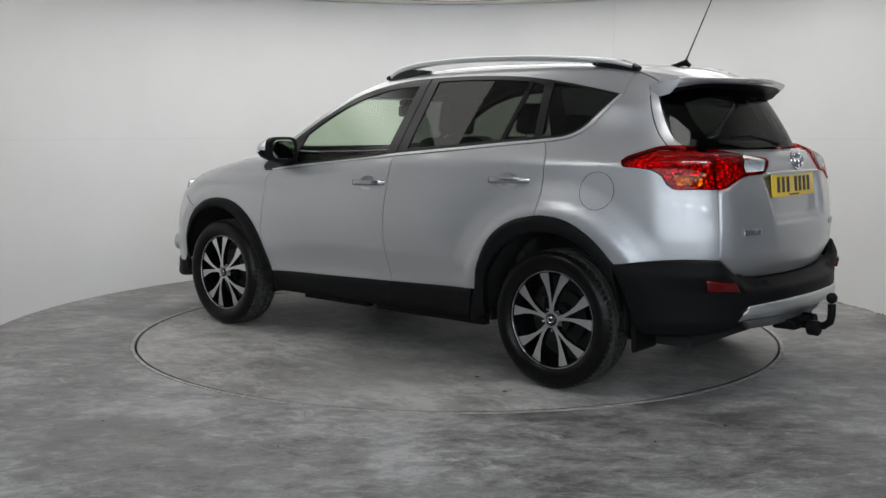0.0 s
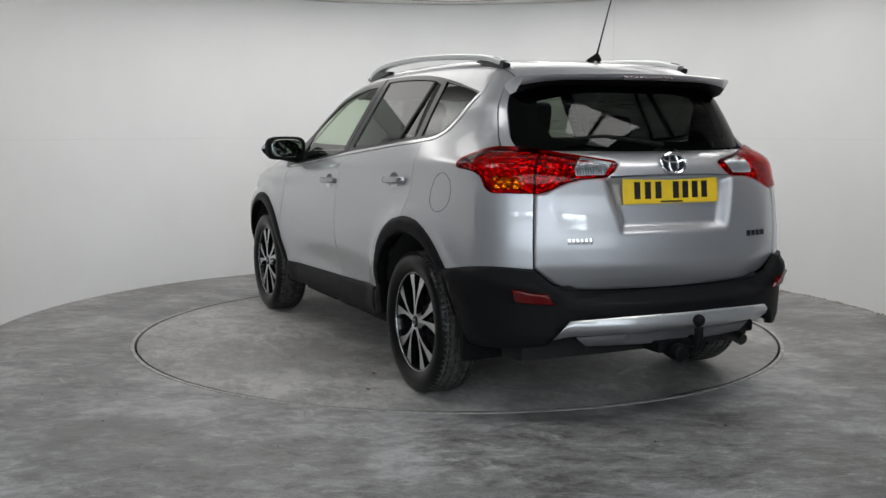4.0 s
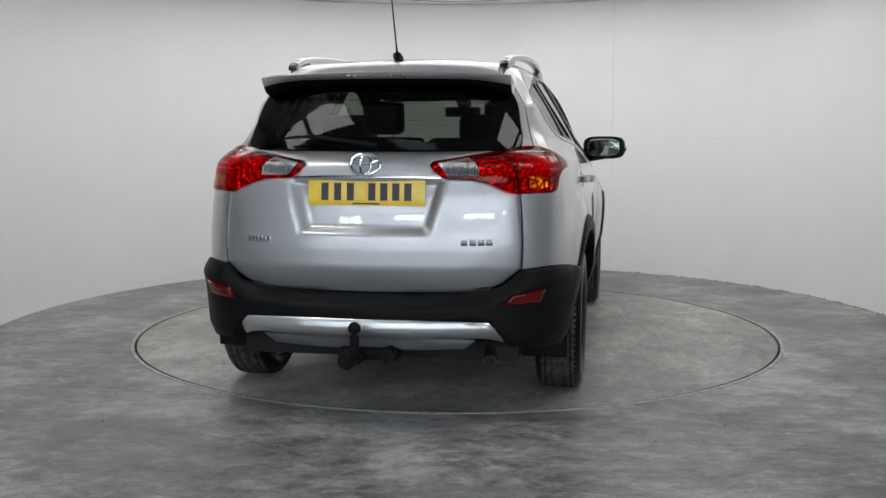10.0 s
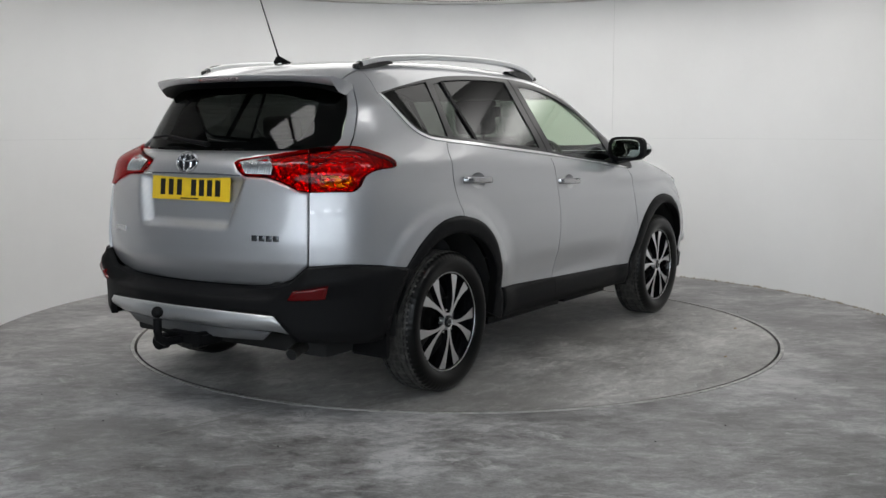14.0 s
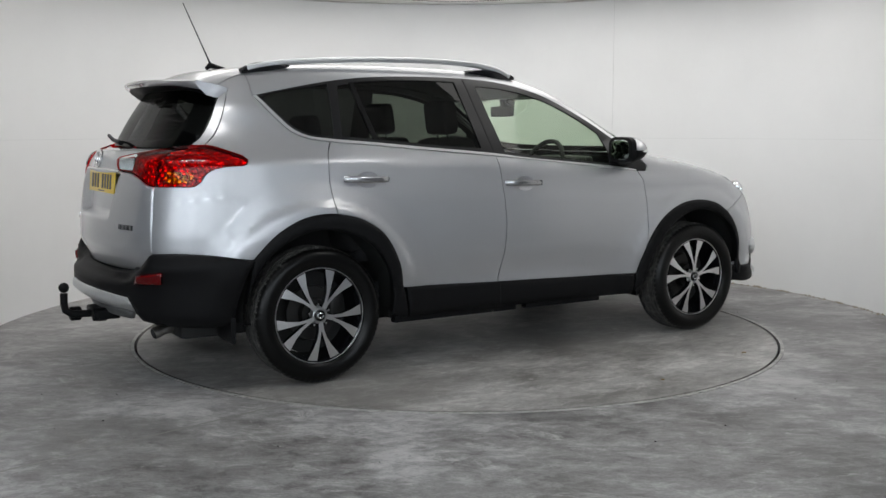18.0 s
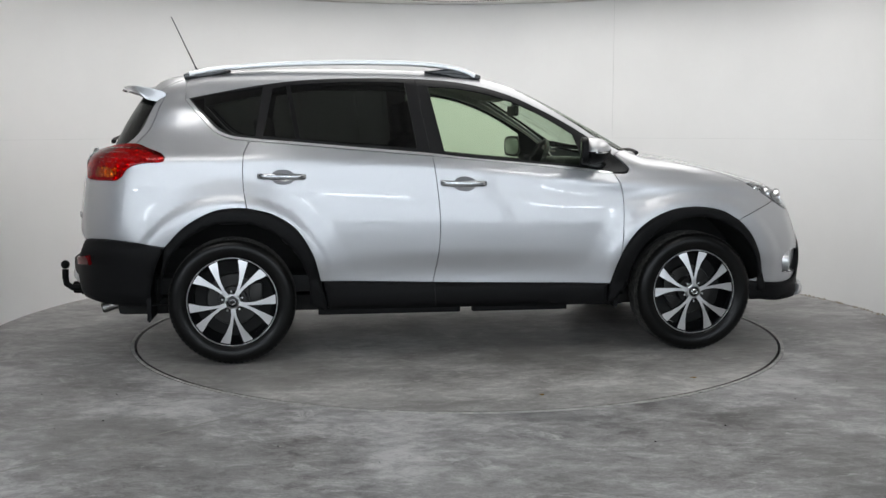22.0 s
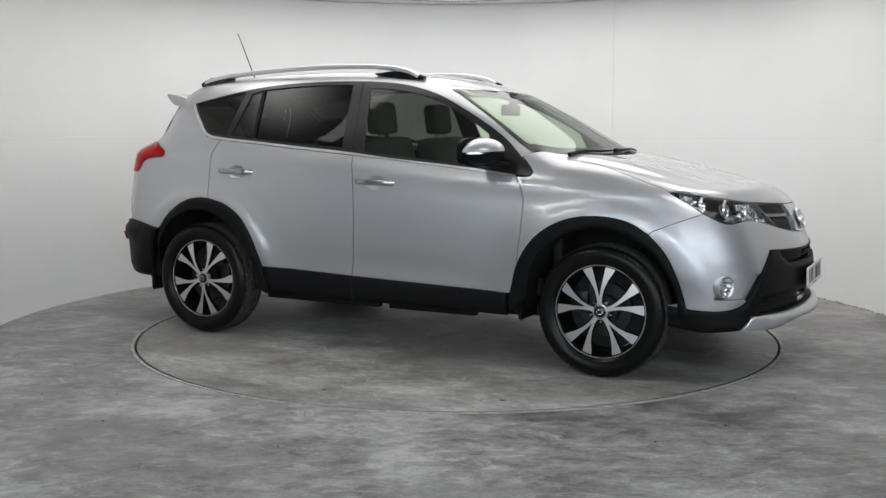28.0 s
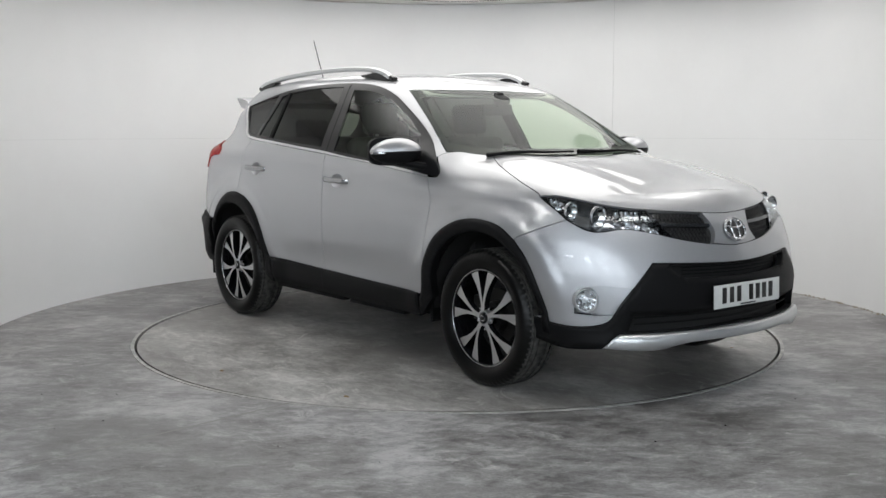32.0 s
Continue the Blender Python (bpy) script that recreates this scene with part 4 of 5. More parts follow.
grille = sheet("grille", skin("front", [NOSE, LAMP_INNER, GRILLE_LOW], lift=-.022, gap=-.003, both=True, depth=0), DARK, car, "dark mesh upper grille")
for lo, hi in ((.842, .829),):
    sheet("grille_bar", skin("front", [edge("front", (0, lo), (14, lo + .006), (29.6 - (.877 - lo) * 50, lo + .016)), edge("front", (29.6 - (.877 - lo) * 50, lo + .016), (29.2 - (.877 - lo) * 50, hi + .014)), edge("front", (29.2 - (.877 - lo) * 50, hi + .014), (14, hi + .004), (0, hi))], lift=-.004, gap=0, both=True, depth=.016), DARK_CHROME, grille, "dark chrome grille bar")
cells = []
for i in range(13):
    for j in range(6):
        a, z = 11.2 + i * 1.35 + (j % 2) * .68, .772 + j * .021 + i * .0012
        if a < 24.5 + (z - .785) * 40:
            ring_pts = [(a + .62 * math.cos(math.pi * k / 3), z + .0105 * math.sin(math.pi * k / 3)) for k in range(7)]
            cells.append(chart_front(np.array(ring_pts)) - np.array((.012, 0, 0)))
for s in (1, -1):
    v, f = [], []
    for c in cells:
        tv, tf = tube([(x, s * y, z) for x, y, z in c], .0016, n=4)
        f += [tuple(i + len(v) for i in t) for t in tf]
        v += tv
    tagged(raw("grille_mesh", v, f, GLOSSY, grille), kind="stuff")
badge = sheet("badge_plate", skin("front", [edge("front", (0, .884), (6, .888), (11.4, .892)), edge("front", (11.4, .892), (9.2, .84), (8.6, .80), (10.2, .752)), edge("front", (10.2, .752), (5, .742), (0, .738))], lift=.006, gap=.001, both=True, depth=.03), PAINT, grille, "silver badge surround on the grille")


def emblem(parent, at, rx, ry, tilt, face):
    """A plain oval badge: a chrome ring with two crossing ovals on a dark or silver ground."""
    e = new("emblem")
    e.parent = parent
    def oval(a, b, cy, r, z=0):
        return tube([(z, a * math.cos(2 * math.pi * i / 40), cy + b * math.sin(2 * math.pi * i / 40)) for i in range(41)], r, n=8)
    m = pose(*at, 0, tilt, 0 if face > 0 else 180)
    v, f = oval(rx, ry, 0, .0068)
    ob = raw("emblem", v, f, CHROME, parent)
    bpy.data.objects.remove(e)
    ob.matrix_basis = m
    raw("emblem_oval", *oval(rx * .36, ry * .93, 0, .0052), CHROME, ob)
    raw("emblem_oval", *oval(rx * .84, ry * .38, ry * .48, .0052), CHROME, ob)
    raw("emblem_back", [(-.001, rx * math.cos(2 * math.pi * i / 40), ry * math.sin(2 * math.pi * i / 40)) for i in range(40)], [tuple(range(40))], GLOSSY if face > 0 else DARK_CHROME, ob)
    return ob


p = chart_front(np.array([(0., .815)]))[0]
emblem(badge, (p[0] + .021, 0, .813), .074, .056, -24, 1)
p = chart_rear(np.array([(0., 1.141)]))[0]
emblem(tailgate, (p[0] - .010, 0, 1.141), .066, .046, -12, -1)


def plate(name, x, z, tilt, face, m, parent, label):
    """A number plate whose characters are plain bars."""
    base = block(name, (.006, .52, .111), (0, 0, 0), m, parent, label, bevel=.002)
    base.matrix_basis = pose(x, 0, z, 0, tilt, 0 if face > 0 else 180)
    for y in (-.165, -.108, -.051, .045, .098, .151, .204):
        block("character_bar", (.002, .032, .075), (.0035, y - .02, .004), INK, base, bevel=0)
    block("caption_bar", (.002, .12, .007), (.0035, 0, -.047), INK, base, bevel=0)
    for y in (-.24, .235):
        raw("screw", [(.0036 + x0, y + y0, z0) for x0, y0, z0 in [(.002 * (k == 8), 0 if k == 8 else .006 * math.cos(k * math.pi / 4), 0 if k == 8 else .006 * math.sin(k * math.pi / 4)) for k in range(9)]], [(k, (k + 1) % 8, 8) for k in range(8)], m, base)


plate("rear_plate", -2.176, 1.019, -5, -1, YELLOW, tailgate, "yellow number plate with black characters")
plate("front_plate", 2.262, .508, -2, 1, WHITE_PLATE, lower, "white number plate with black characters")
for y0, w, m, h in ((.487, .13, CHROME, .026), (-.487, .16, DARK_CHROME, .026)):
    for k in range(6 if m is CHROME else 4):
        kk = 6 if m is CHROME else 4
        y = y0 + w * ((k + .5) / kk - .5)
        a = math.degrees(math.atan2(y, .84))
        q = chart_rear(np.array([(a, .812)]))[0]
        b = block("badge_bar", (.004, w / kk * .72, h), (0, 0, 0), m, tailgate, bevel=.001)
        b.matrix_basis = pose(q[0] - .003, q[1], .812, 0, 3, -a * .45)

# head lamps
CRYSTAL = material("lamp_crystal", (.03, .032, .035), .03, .2, 1)
LAMP_BACK_TRIM = material("lamp_bezel", (.34, .345, .355), .16, 1)
def lamp_bowl(at, r, d, tilt, parent, m=CHROME, name="reflector_bowl"):
    v, f = lathe([(.002, 0), (r * .45, .004), (r * .8, d * .5), (r, d), (r * 1.08, d), (r * 1.08, d - .006)], 24)
    ob = raw(name, v, f, m, parent)
    ob.matrix_basis = pose(*at, 0, 0, -90 + tilt)
    return ob


HEAD = [LAMP_TOP, LAMP_INNER, LAMP_LOW, LAMP_BACK]
heads = pair("headlamp", skin("front", HEAD, lift=-.055, gap=-.006, depth=0, step=.03), LAMP_BACK_TRIM, car, "headlamp with chrome reflectors behind a clear lens")
pair("rim", skin("front", HEAD, [([edge("front", (61.8, .970), (53.5, .964), (45.6, .939), (37.2, .919), (31.4, .911)), edge("front", (31.4, .911), (24.8, .792)), edge("front", (24.8, .792), (33.4, .825), (39.5, .838), (45.6, .826), (48.3, .832), (53.6, .876), (58.6, .927), (61.8, .970))], False)], gap=.001, lift=-.004, depth=.05, step=.03), GLOSSY, heads)
for s, h in zip((1, -1), heads):
    for a, z, r, kind in ((53.0, .912, .042, 1), (45.6, .886, .052, 1), (37.5, .872, .03, 0), (32.4, .842, .019, 0), (36.4, .846, .018, 0), (29.0, .822, .016, 0), (57.4, .945, .017, 0), (40.6, .853, .017, 0)):
        q = chart_front(np.array([(a, z)]))[0]
        b = lamp_bowl((q[0] - .045, s * (q[1] - .012), z), r * (.95 if kind else .8), .03, 0, h, CHROME)
        if kind:
            v, f = lathe([(.0, .026), (r * .25, .023), (r * .42, .012), (r * .48, .0)], 20)
            raw("projector_lens", v, f, CRYSTAL, b)
            raw("lamp_ring", *lathe([(r * .86, .028), (r * .9, .033), (r * .96, .028)], 28), CHROME, b)
    for k in range(5):
        a = 33.5 + k * 1.5
        q = chart_front(np.array([(a, .893)]))[0]
        block("reflector_facet", (.012, .016, .03), (q[0] - .03, s * q[1], .893), CHROME, h, bevel=.002, turn=(10, 15 * (k % 2), s * 20))
    for k in range(3):
        a = 56.5 + k * 1.6
        q = chart_front(np.array([(a, .945 + k * .008)]))[0]
        block("reflector_facet", (.03, .012, .018), (q[0] - .02, s * (q[1] - .02), .943 + k * .008), CHROME, h, bevel=.002, turn=(20, 10, s * 30))
for pts in (((36.8, .908), (30.8, .901), (29.2, .874), (35.0, .880)), ((40.5, .846), (33, .833), (27, .803), (29, .838), (36.4, .862)), ((60.4, .966), (55.2, .962), (53.2, .938), (57.6, .93))):
    pair("reflector_panel", skin("front", [edge("front", a, b) for a, b in zip(pts, pts[1:] + pts[:1])], lift=-.022, gap=0, depth=.01, step=.02), FACETS, heads)
pair("lens", skin("front", HEAD, lift=.002, gap=.0015, depth=.004, step=.03), LENS, heads, "clear lamp lens")
for s, pk in zip((1, -1), pockets):
    q = chart_front(np.array([(48.3, .512)]))[0]
    b = lamp_bowl((q[0] - .03, s * (q[1] - .012), .512), .048, .03, s * 28, pk, FACETS, "fog_lamp")
    raw("bulb_shield", *lathe([(0, .03), (.012, .028), (.015, .012)], 16), SATIN, b)
    raw("fog_lens", *lathe([(0, .046), (.03, .042), (.05, .03)], 24), LENS, b)
    raw("fog_rim", *lathe([(.05, .03), (.055, .036), (.059, .028), (.059, .0)], 28), SATIN, b)

# sills and wheel-arch cladding
pair("sill", skin("side", [edge("side", (.80, .412), (.325, .423), (-.213, .437), (-.83, .459)), edge("side", (-.83, .459), (-.80, .295)), edge("side", (-.80, .295), (.80, .288)), edge("side", (.80, .288), (.80, .412))], lift=lambda uv: .012 + .008 * hump(uv[:, 1], .36, .06), gap=0, depth=.06, step=.03), BLACK, car, "black textured plastic sill cladding")
pair("panel_split", skin("side", [edge("side", (-.208, .43), (-.2, .30)), edge("side", (-.204, .43), (-.196, .30))], lift=.021, gap=0, depth=.001), DARK, front_doors)
for cx, outer_edges in ((-1.31, [ARCH_R1, ARCH_R2]), (1.325, [ARCH_F1, ARCH_F2])):
    r = .408
    a0, a1 = (-8, 172) if cx < 0 else (-5, 178)
    circle = edge("side", *[(cx + r * math.cos(radians(a0 + (a1 - a0) * i / 12)), .385 + r * math.sin(radians(a0 + (a1 - a0) * i / 12))) for i in range(13)])
    low = edge("side", (-.845, .457), (-.815, .295), (cx + r * math.cos(radians(a0)), .385 + r * math.sin(radians(a0)))) if cx < 0 else edge("side", (1.765, .43), (1.78, .34), (cx + r * math.cos(radians(a0)), .35))
    high = edge("side", (-1.684, .658), (cx + r * math.cos(radians(a1)), .385 + r * math.sin(radians(a1)))) if cx < 0 else edge("side", (.816, .41), (.815, .30), (cx + r * math.cos(radians(a1)), .385 + r * math.sin(radians(a1))))
    pair("wheel_arch", skin("side", outer_edges + ([high, circle, low] if cx < 0 else [low, circle, high]), lift=lambda uv: .004 + .012 * np.clip(off(uv * 1.0, tidy(np.vstack([CHARTS["side"][1](e) for e in outer_edges]))) / .02, 0, 1), gap=0, depth=.05, step=.02), BLACK, car, "black textured plastic wheel-arch cladding")
    for s in (1, -1):
        v, f = [], []
        for i in range(29):
            a = radians(-6 + 192 * i / 28)
            for y in (.45, .86):
                v.append((cx + .425 * math.cos(a), s * y, .385 + .425 * math.sin(a)))
            v.append((cx, s * .45, .385))
            if i:
                b = 3 * i
                f += [(b - 3, b, b + 1, b - 2), (b - 3, b, b + 2, b - 1)]
        raw("wheel_liner", v, f, DARK, car)

# underside
block("underbody", (3.9, 1.3, .1), (-.03, 0, .30), DARK, car, bevel=.03)
block("underbody", (1.75, 1.56, .09), (0, 0, .315), DARK, car, bevel=.03)
for s in (1, -1):
    for x0, x1 in ((-.86, -.05), (.02, .58)):
        block("floor_pan_edge", (x1 - x0, .05, .04), ((x0 + x1) / 2, s * .80, .274), BLACK, car, bevel=.008)
block("engine_bay", (.9, 1.0, .5), (1.62, 0, .55), DARK, car, bevel=.05)
block("boot_floor", (.9, 1.1, .2), (-1.7, 0, .52), DARK, car, bevel=.03)
for s in (1, -1):
    for x, w, h, z in ((-1.775, .30, .24, .36), (.87, .22, .2, .36)):
        v, f = tube([(x, s * (.64), z), (x - .005, s * .85, z)], .012, h / 2, 8, 6)
        raw("mud_flap", v, f, BLACK, car, "black rubber mud flap")
    block("bumper_corner", (.16, .3, .12), (1.80, s * .62, .33), BLACK, car, bevel=.03)
pipe = raw("exhaust", *tube([(-1.3, -.42, .30), (-1.9, -.5, .30), (-2.02, -.52, .295), (-2.08, -.528, .275)], .03, n=16), STEEL, car, "dull steel exhaust tailpipe")
raw("pipe_mouth", *tube([(-2.0795, -.528, .2755), (-2.084, -.5284, .2742)], .026, n=16), DARK, pipe)
tow = raw("tow_bar", *tube([(-1.9, 0, .32), (-2.28, 0, .318), (-2.36, 0, .322), (-2.39, 0, .345), (-2.396, 0, .38), (-2.395, 0, .435)], .02, n=12), BLACK, car, "black tow bar with a ball")
bm = bmesh.new()
bmesh.ops.create_uvsphere(bm, u_segments=20, v_segments=14, radius=.027, matrix=Matrix.Translation((-2.394, 0, .465)))
me = bpy.data.meshes.new("tow_ball")
bm.to_mesh(me)
bm.free()
me.shade_smooth()
me.materials.append(BLACK)
new("tow_ball", me).parent = tow
v, f = lathe([(0, -.03), (.03, -.03), (.038, -.022), (.038, .022), (.03, .03), (0, .03)], 24)
raw("release_knob", [(-2.33 + b, .05 + a, .315 + c) for a, b, c in v], f, BLACK, tow, "black round release knob")
v, f = lathe([(0, -.035), (.032, -.035), (.036, -.01), (.036, .03), (.02, .035), (0, .035)], 20)
raw("socket", [(-2.24 + b, -.11 + a, .325 + c) for a, b, c in v], f, BLACK, tow)
block("neck_mount", (.12, .26, .05), (-2.2, -.02, .325), BLACK, tow, bevel=.012)
block("silencer", (.4, .5, .12), (-1.8, 0, .34), DARK, car, bevel=.05)

# spoiler
def spoiler():
    st, v, f = 25, [], []
    for i in range(st):
        y = -.585 + 1.17 * i / (st - 1)
        k = abs(y) / .585
        drop, back = .012 * k ** 2, .115 * k ** 2 + .02 * max(0, (k - .9) / .1)
        x0 = -1.69 - .115 * (1 - k ** 4)
        zr = float(chart_top(np.array([(x0, min(abs(y), .555))]))[0][2]) + .002 - .01 * k ** 6
        tip = -1.99 + back
        under = 1.505 - .042 * max(0, (k - .6) / .4) ** 2
        prof = [(x0, zr - .012), (x0 - .004, zr), (x0 * .6 + tip * .4, zr * .6 + (1.549 - drop) * .4 + .003), (x0 * .2 + tip * .8, zr * .2 + (1.549 - drop) * .8 + .002), (tip + .008, 1.549 - drop), (tip, 1.543 - drop), (tip + .006, 1.53 - drop),
                (tip + .03, .5 * (1.53 - drop) + .5 * under), (tip + .06, under), (tip + .11, under - .012), (x0 + .01, under - .004)]
        v += [(a, y, b) for a, b in prof]
    k = 11
    for i in range(st - 1):
        for j in range(k):
            f.append((i * k + j, i * k + (j + 1) % k, (i + 1) * k + (j + 1) % k, (i + 1) * k + j))
    f += [tuple(range(k))[::-1], tuple(range((st - 1) * k, st * k))]
    return v, f


wing = raw("roof_spoiler", *spoiler(), PAINT, tailgate, "silver roof spoiler with a high brake light", angle=60)
wing.data.materials.append(BLACK)
for i, p in enumerate(wing.data.polygons):
    if i % 11 in (7, 8, 9) and i < 264:
        p.material_index = 1
bl = block("brake_light", (.012, .27, .018), (-1.985, 0, 1.5265), material("brake_lens", (.25, .2, .2), .1, coat=1), wing, "clear high-level brake light", bevel=.004, turn=(0, -55, 0))
for k in range(9):
    block("light_cell", (.004, .018, .01), (-1.9915, -.112 + k * .028, 1.5275), DARK_CHROME, bl, bevel=.001, turn=(0, -55, 0))

# rear wiper
raw("rear_wiper", *tube([(-2.075, -.02, 1.222), (-2.085, .1, 1.238), (-2.062, .28, 1.262), (-2.025, .42, 1.252)], [.016, .012, .008, .006], [.014, .01, .008, .006], 8), BLACK, tailgate, "black rear wiper")

# roof rails
for s in (1, -1):
    def at(x, z):
        return (x, s * (.545 - .03 * max(0, -x - .8) - .02 * max(0, x)), z)
    pts = [(-1.56, 1.606), (-1.45, 1.630), (-1.25, 1.652), (-.95, 1.670), (-.6, 1.679), (-.3, 1.675), (-.1, 1.659), (.02, 1.632), (.075, 1.605)]
    q = spline(np.array([at(*a) for a in pts]), .05)
    rail = raw("roof_rail", *tube([tuple(a) for a in q], .023, .016, 12, 3), SATIN, car, "satin silver roof rail with black feet")
    for a, b in ((-1.59, -1.33), (-.22, .11)):
        xs = np.linspace(a, b, 7)
        path = []
        for i, x in enumerate(xs):
            base = chart_top(np.array([(x, abs(at(x, 0)[1]))]))[0]
            path.append((x, s * base[1], base[2] + .012))
        hs = [.014, .024, .029, .028, .022, .014, .006] if a < -1 else [.006, .013, .021, .028, .03, .024, .01]
        raw("rail_foot", *tube(path, .021, hs, 10, 3.5), GLOSSY, rail, "black plastic rail foot")

# aerial
base = raw("aerial_base", *tube([(-1.48, 0, 1.632), (-1.53, 0, 1.640), (-1.565, 0, 1.648), (-1.59, 0, 1.630)], [.012, .024, .022, .012], [.006, .012, .018, .01], 10), BLACK, roof, "black roof aerial")
raw("aerial_rod", *tube([(-1.56, 0, 1.645), (-1.58, 0, 1.69), (-1.71, 0, 1.978)], [.007, .004, .0026], n=8), BLACK, base)

# door handles
for doors, x0, z0 in ((front_doors, -.038, .992), (rear_doors, -1.048, 1.036)):
    for s, d in zip((1, -1), doors):
        y0 = float(chart_side(np.array([(x0, z0)]))[0][1])
        path = [(x0 - .128, s * (y0 - .004), z0 + .004), (x0 - .115, s * (y0 + .014), z0 + .004), (x0 - .06, s * (y0 + .028), z0 + .002), (x0 + .04, s * (y0 + .028), z0), (x0 + .105, s * (y0 + .016), z0 - .001), (x0 + .125, s * (y0 - .004), z0 - .002)]
        h = raw("door_handle", *tube([tuple(a) for a in spline(np.array(path), .02)], .009, .0165, 12, 2.6), HANDLE, d, "bright silver pull handle")
        block("keyhole", (.012, .004, .012), (x0 - .105, s * (y0 + .021), z0 + .003), CHROME, h, bevel=.003)

# fuel flap
q = [(-1.565 + .092 * math.cos(2 * math.pi * i / 24), 1.0 + .092 * math.sin(2 * math.pi * i / 24)) for i in range(25)]
flap = skin("side", [edge("side", *q)], [([edge("side", *[(-1.565 + .0895 * math.cos(2 * math.pi * i / 24), 1.0 + .0895 * math.sin(2 * math.pi * i / 24)) for i in range(25)])], False)], gap=0, lift=.0008, depth=.002, step=.02)
sheet("fuel_flap", flap, DARK, quarters[0], "round fuel flap outline")


# door mirrors
def shell(a, b, c, cut, n=28, m=14, power=2.6):
    """Half or whole rounded block between two heights."""
    v, f = [], []
    for j in range(m + 1):
        t = math.asin(max(-1, min(1, cut[0] + (cut[1] - cut[0]) * j / m)))
        cz, rz = math.sin(t), math.cos(t) ** (2 / power)
        for i in range(n):
            w = 2 * math.pi * i / n
            x, y = math.cos(w), math.sin(w)
            x, y = math.copysign(abs(x) ** (2 / power), x), math.copysign(abs(y) ** (2 / power), y)
            v.append(((a if x > 0 else a * .42) * x * rz, b * y * rz, c * cz))
    for j in range(m):
        for i in range(n):
            f.append((j * n + i, j * n + (i + 1) % n, (j + 1) * n + (i + 1) % n, (j + 1) * n + i))
    f += [tuple(range(n))[::-1], tuple(range(m * n, (m + 1) * n))]
    return v, f


def pad(name, wide, high, deep, at, m, parent, label="", power=3.6, n=40):
    """A rounded plate facing backwards."""
    v, f = [], []
    for x, k in ((-deep / 2, .93), (-deep / 2 + .004, 1), (deep / 2, 1)):
        for i in range(n):
            t = 2 * math.pi * i / n
            c, e = math.cos(t), math.sin(t)
            v.append((at[0] + x, at[1] + k * wide / 2 * math.copysign(abs(c) ** (2 / power), c), at[2] + k * high / 2 * math.copysign(abs(e) ** (2 / power), e)))
    f = [(j * n + i, j * n + (i + 1) % n, (j + 1) * n + (i + 1) % n, (j + 1) * n + i) for j in range(2) for i in range(n)]
    f += [tuple(range(n))[::-1], tuple(range(2 * n, 3 * n))]
    return raw(name, v, f, m, parent, label)


def housing(cut, grow, s):
    """The mirror's shell, tapering outboard."""
    v, f = shell(.112, .146 + grow, .075 + grow, cut, power=2.25)
    out = []
    for x, y, z in v:
        k = max(0, s * y / .146)
        out.append((x * (1 - .22 * k), y, z * (1 - .2 * k) - .006 * k))
    return out, f


for s, d in zip((1, -1), front_doors):
    body = raw("door_mirror", *housing((-.97, .06), 0, s), BLACK, d, "door mirror with a silver cap and black base", angle=60)
    body.matrix_basis = pose(.672, s * .95, 1.175, 0, 0, s * 13)
    raw("mirror_cap", *housing((.06, .97), .001, s), PAINT, body, "silver mirror cap", angle=60)
    q = [(.113 * math.cos(a) ** .85 * (1 - .2 * math.sin(a)), s * .148 * math.sin(a) ** .85, -.004 - .004 * math.sin(a)) for a in [radians(32 + 50 * k / 8) for k in range(9)]]
    raw("turn_signal", *tube(q, .004, [.002, .004, .006, .006, .006, .006, .006, .005, .003], 8, 3), CHROME, body)
    pad("mirror_rim", .284, .152, .034, (-.037, 0, 0), BLACK, body)
    pad("mirror_glass", .225, .118, .006, (-.0545, 0, 0), MIRROR, body, "mirror glass")
    raw("mirror_arm", *tube([(.06, s * -.20, -.088), (.03, s * -.08, -.07), (.01, s * 0, -.055)], .05, .022, 10, 3), BLACK, body)

# windscreen wipers
for y0, y1 in ((-.62, -.02), (.02, .60)):
    q = chart_top(np.array([(1.10 - .10 * abs(y0 + (y1 - y0) * k / 6) ** 1.5, y0 + (y1 - y0) * k / 6) for k in range(7)]))
    raw("wiper", *tube([(a, b, c + .012) for a, b, c in q], [.012, .01, .008, .008, .007, .006, .005], [.012, .01, .009, .008, .007, .006, .005], 8), BLACK, screen, "black windscreen wiper")

# wheels
def spoke(a, side):
    """One blade of a spoke pair, narrow at the hub and wide at the rim."""
    rows = []
    for r, mid, half, y in ((.035, 3.5, .010, .088), (.075, 5.2, .0075, .089), (.12, 8.4, .0085, .087), (.17, 12.0, .0145, .084), (.215, 14.8, .0235, .082), (.238, 15.8, .027, .08)):
        t = radians(a + side * mid)
        d, n2 = (math.cos(t), math.sin(t)), (-math.sin(t), math.cos(t))
        k = half
        rows.append([(d[0] * r - n2[0] * k, y, d[1] * r - n2[1] * k), (d[0] * r + n2[0] * k, y, d[1] * r + n2[1] * k),
                     (d[0] * r + n2[0] * k * .8, y - .035, d[1] * r + n2[1] * k * .8), (d[0] * r - n2[0] * k * .8, y - .035, d[1] * r - n2[1] * k * .8)])
    v = [p for row in rows for p in row]
    f = []
    for i in range(len(rows) - 1):
        for k in range(4):
            f.append((4 * i + k, 4 * i + (k + 1) % 4, 4 * i + 4 + (k + 1) % 4, 4 * i + 4 + k))
    return v, f


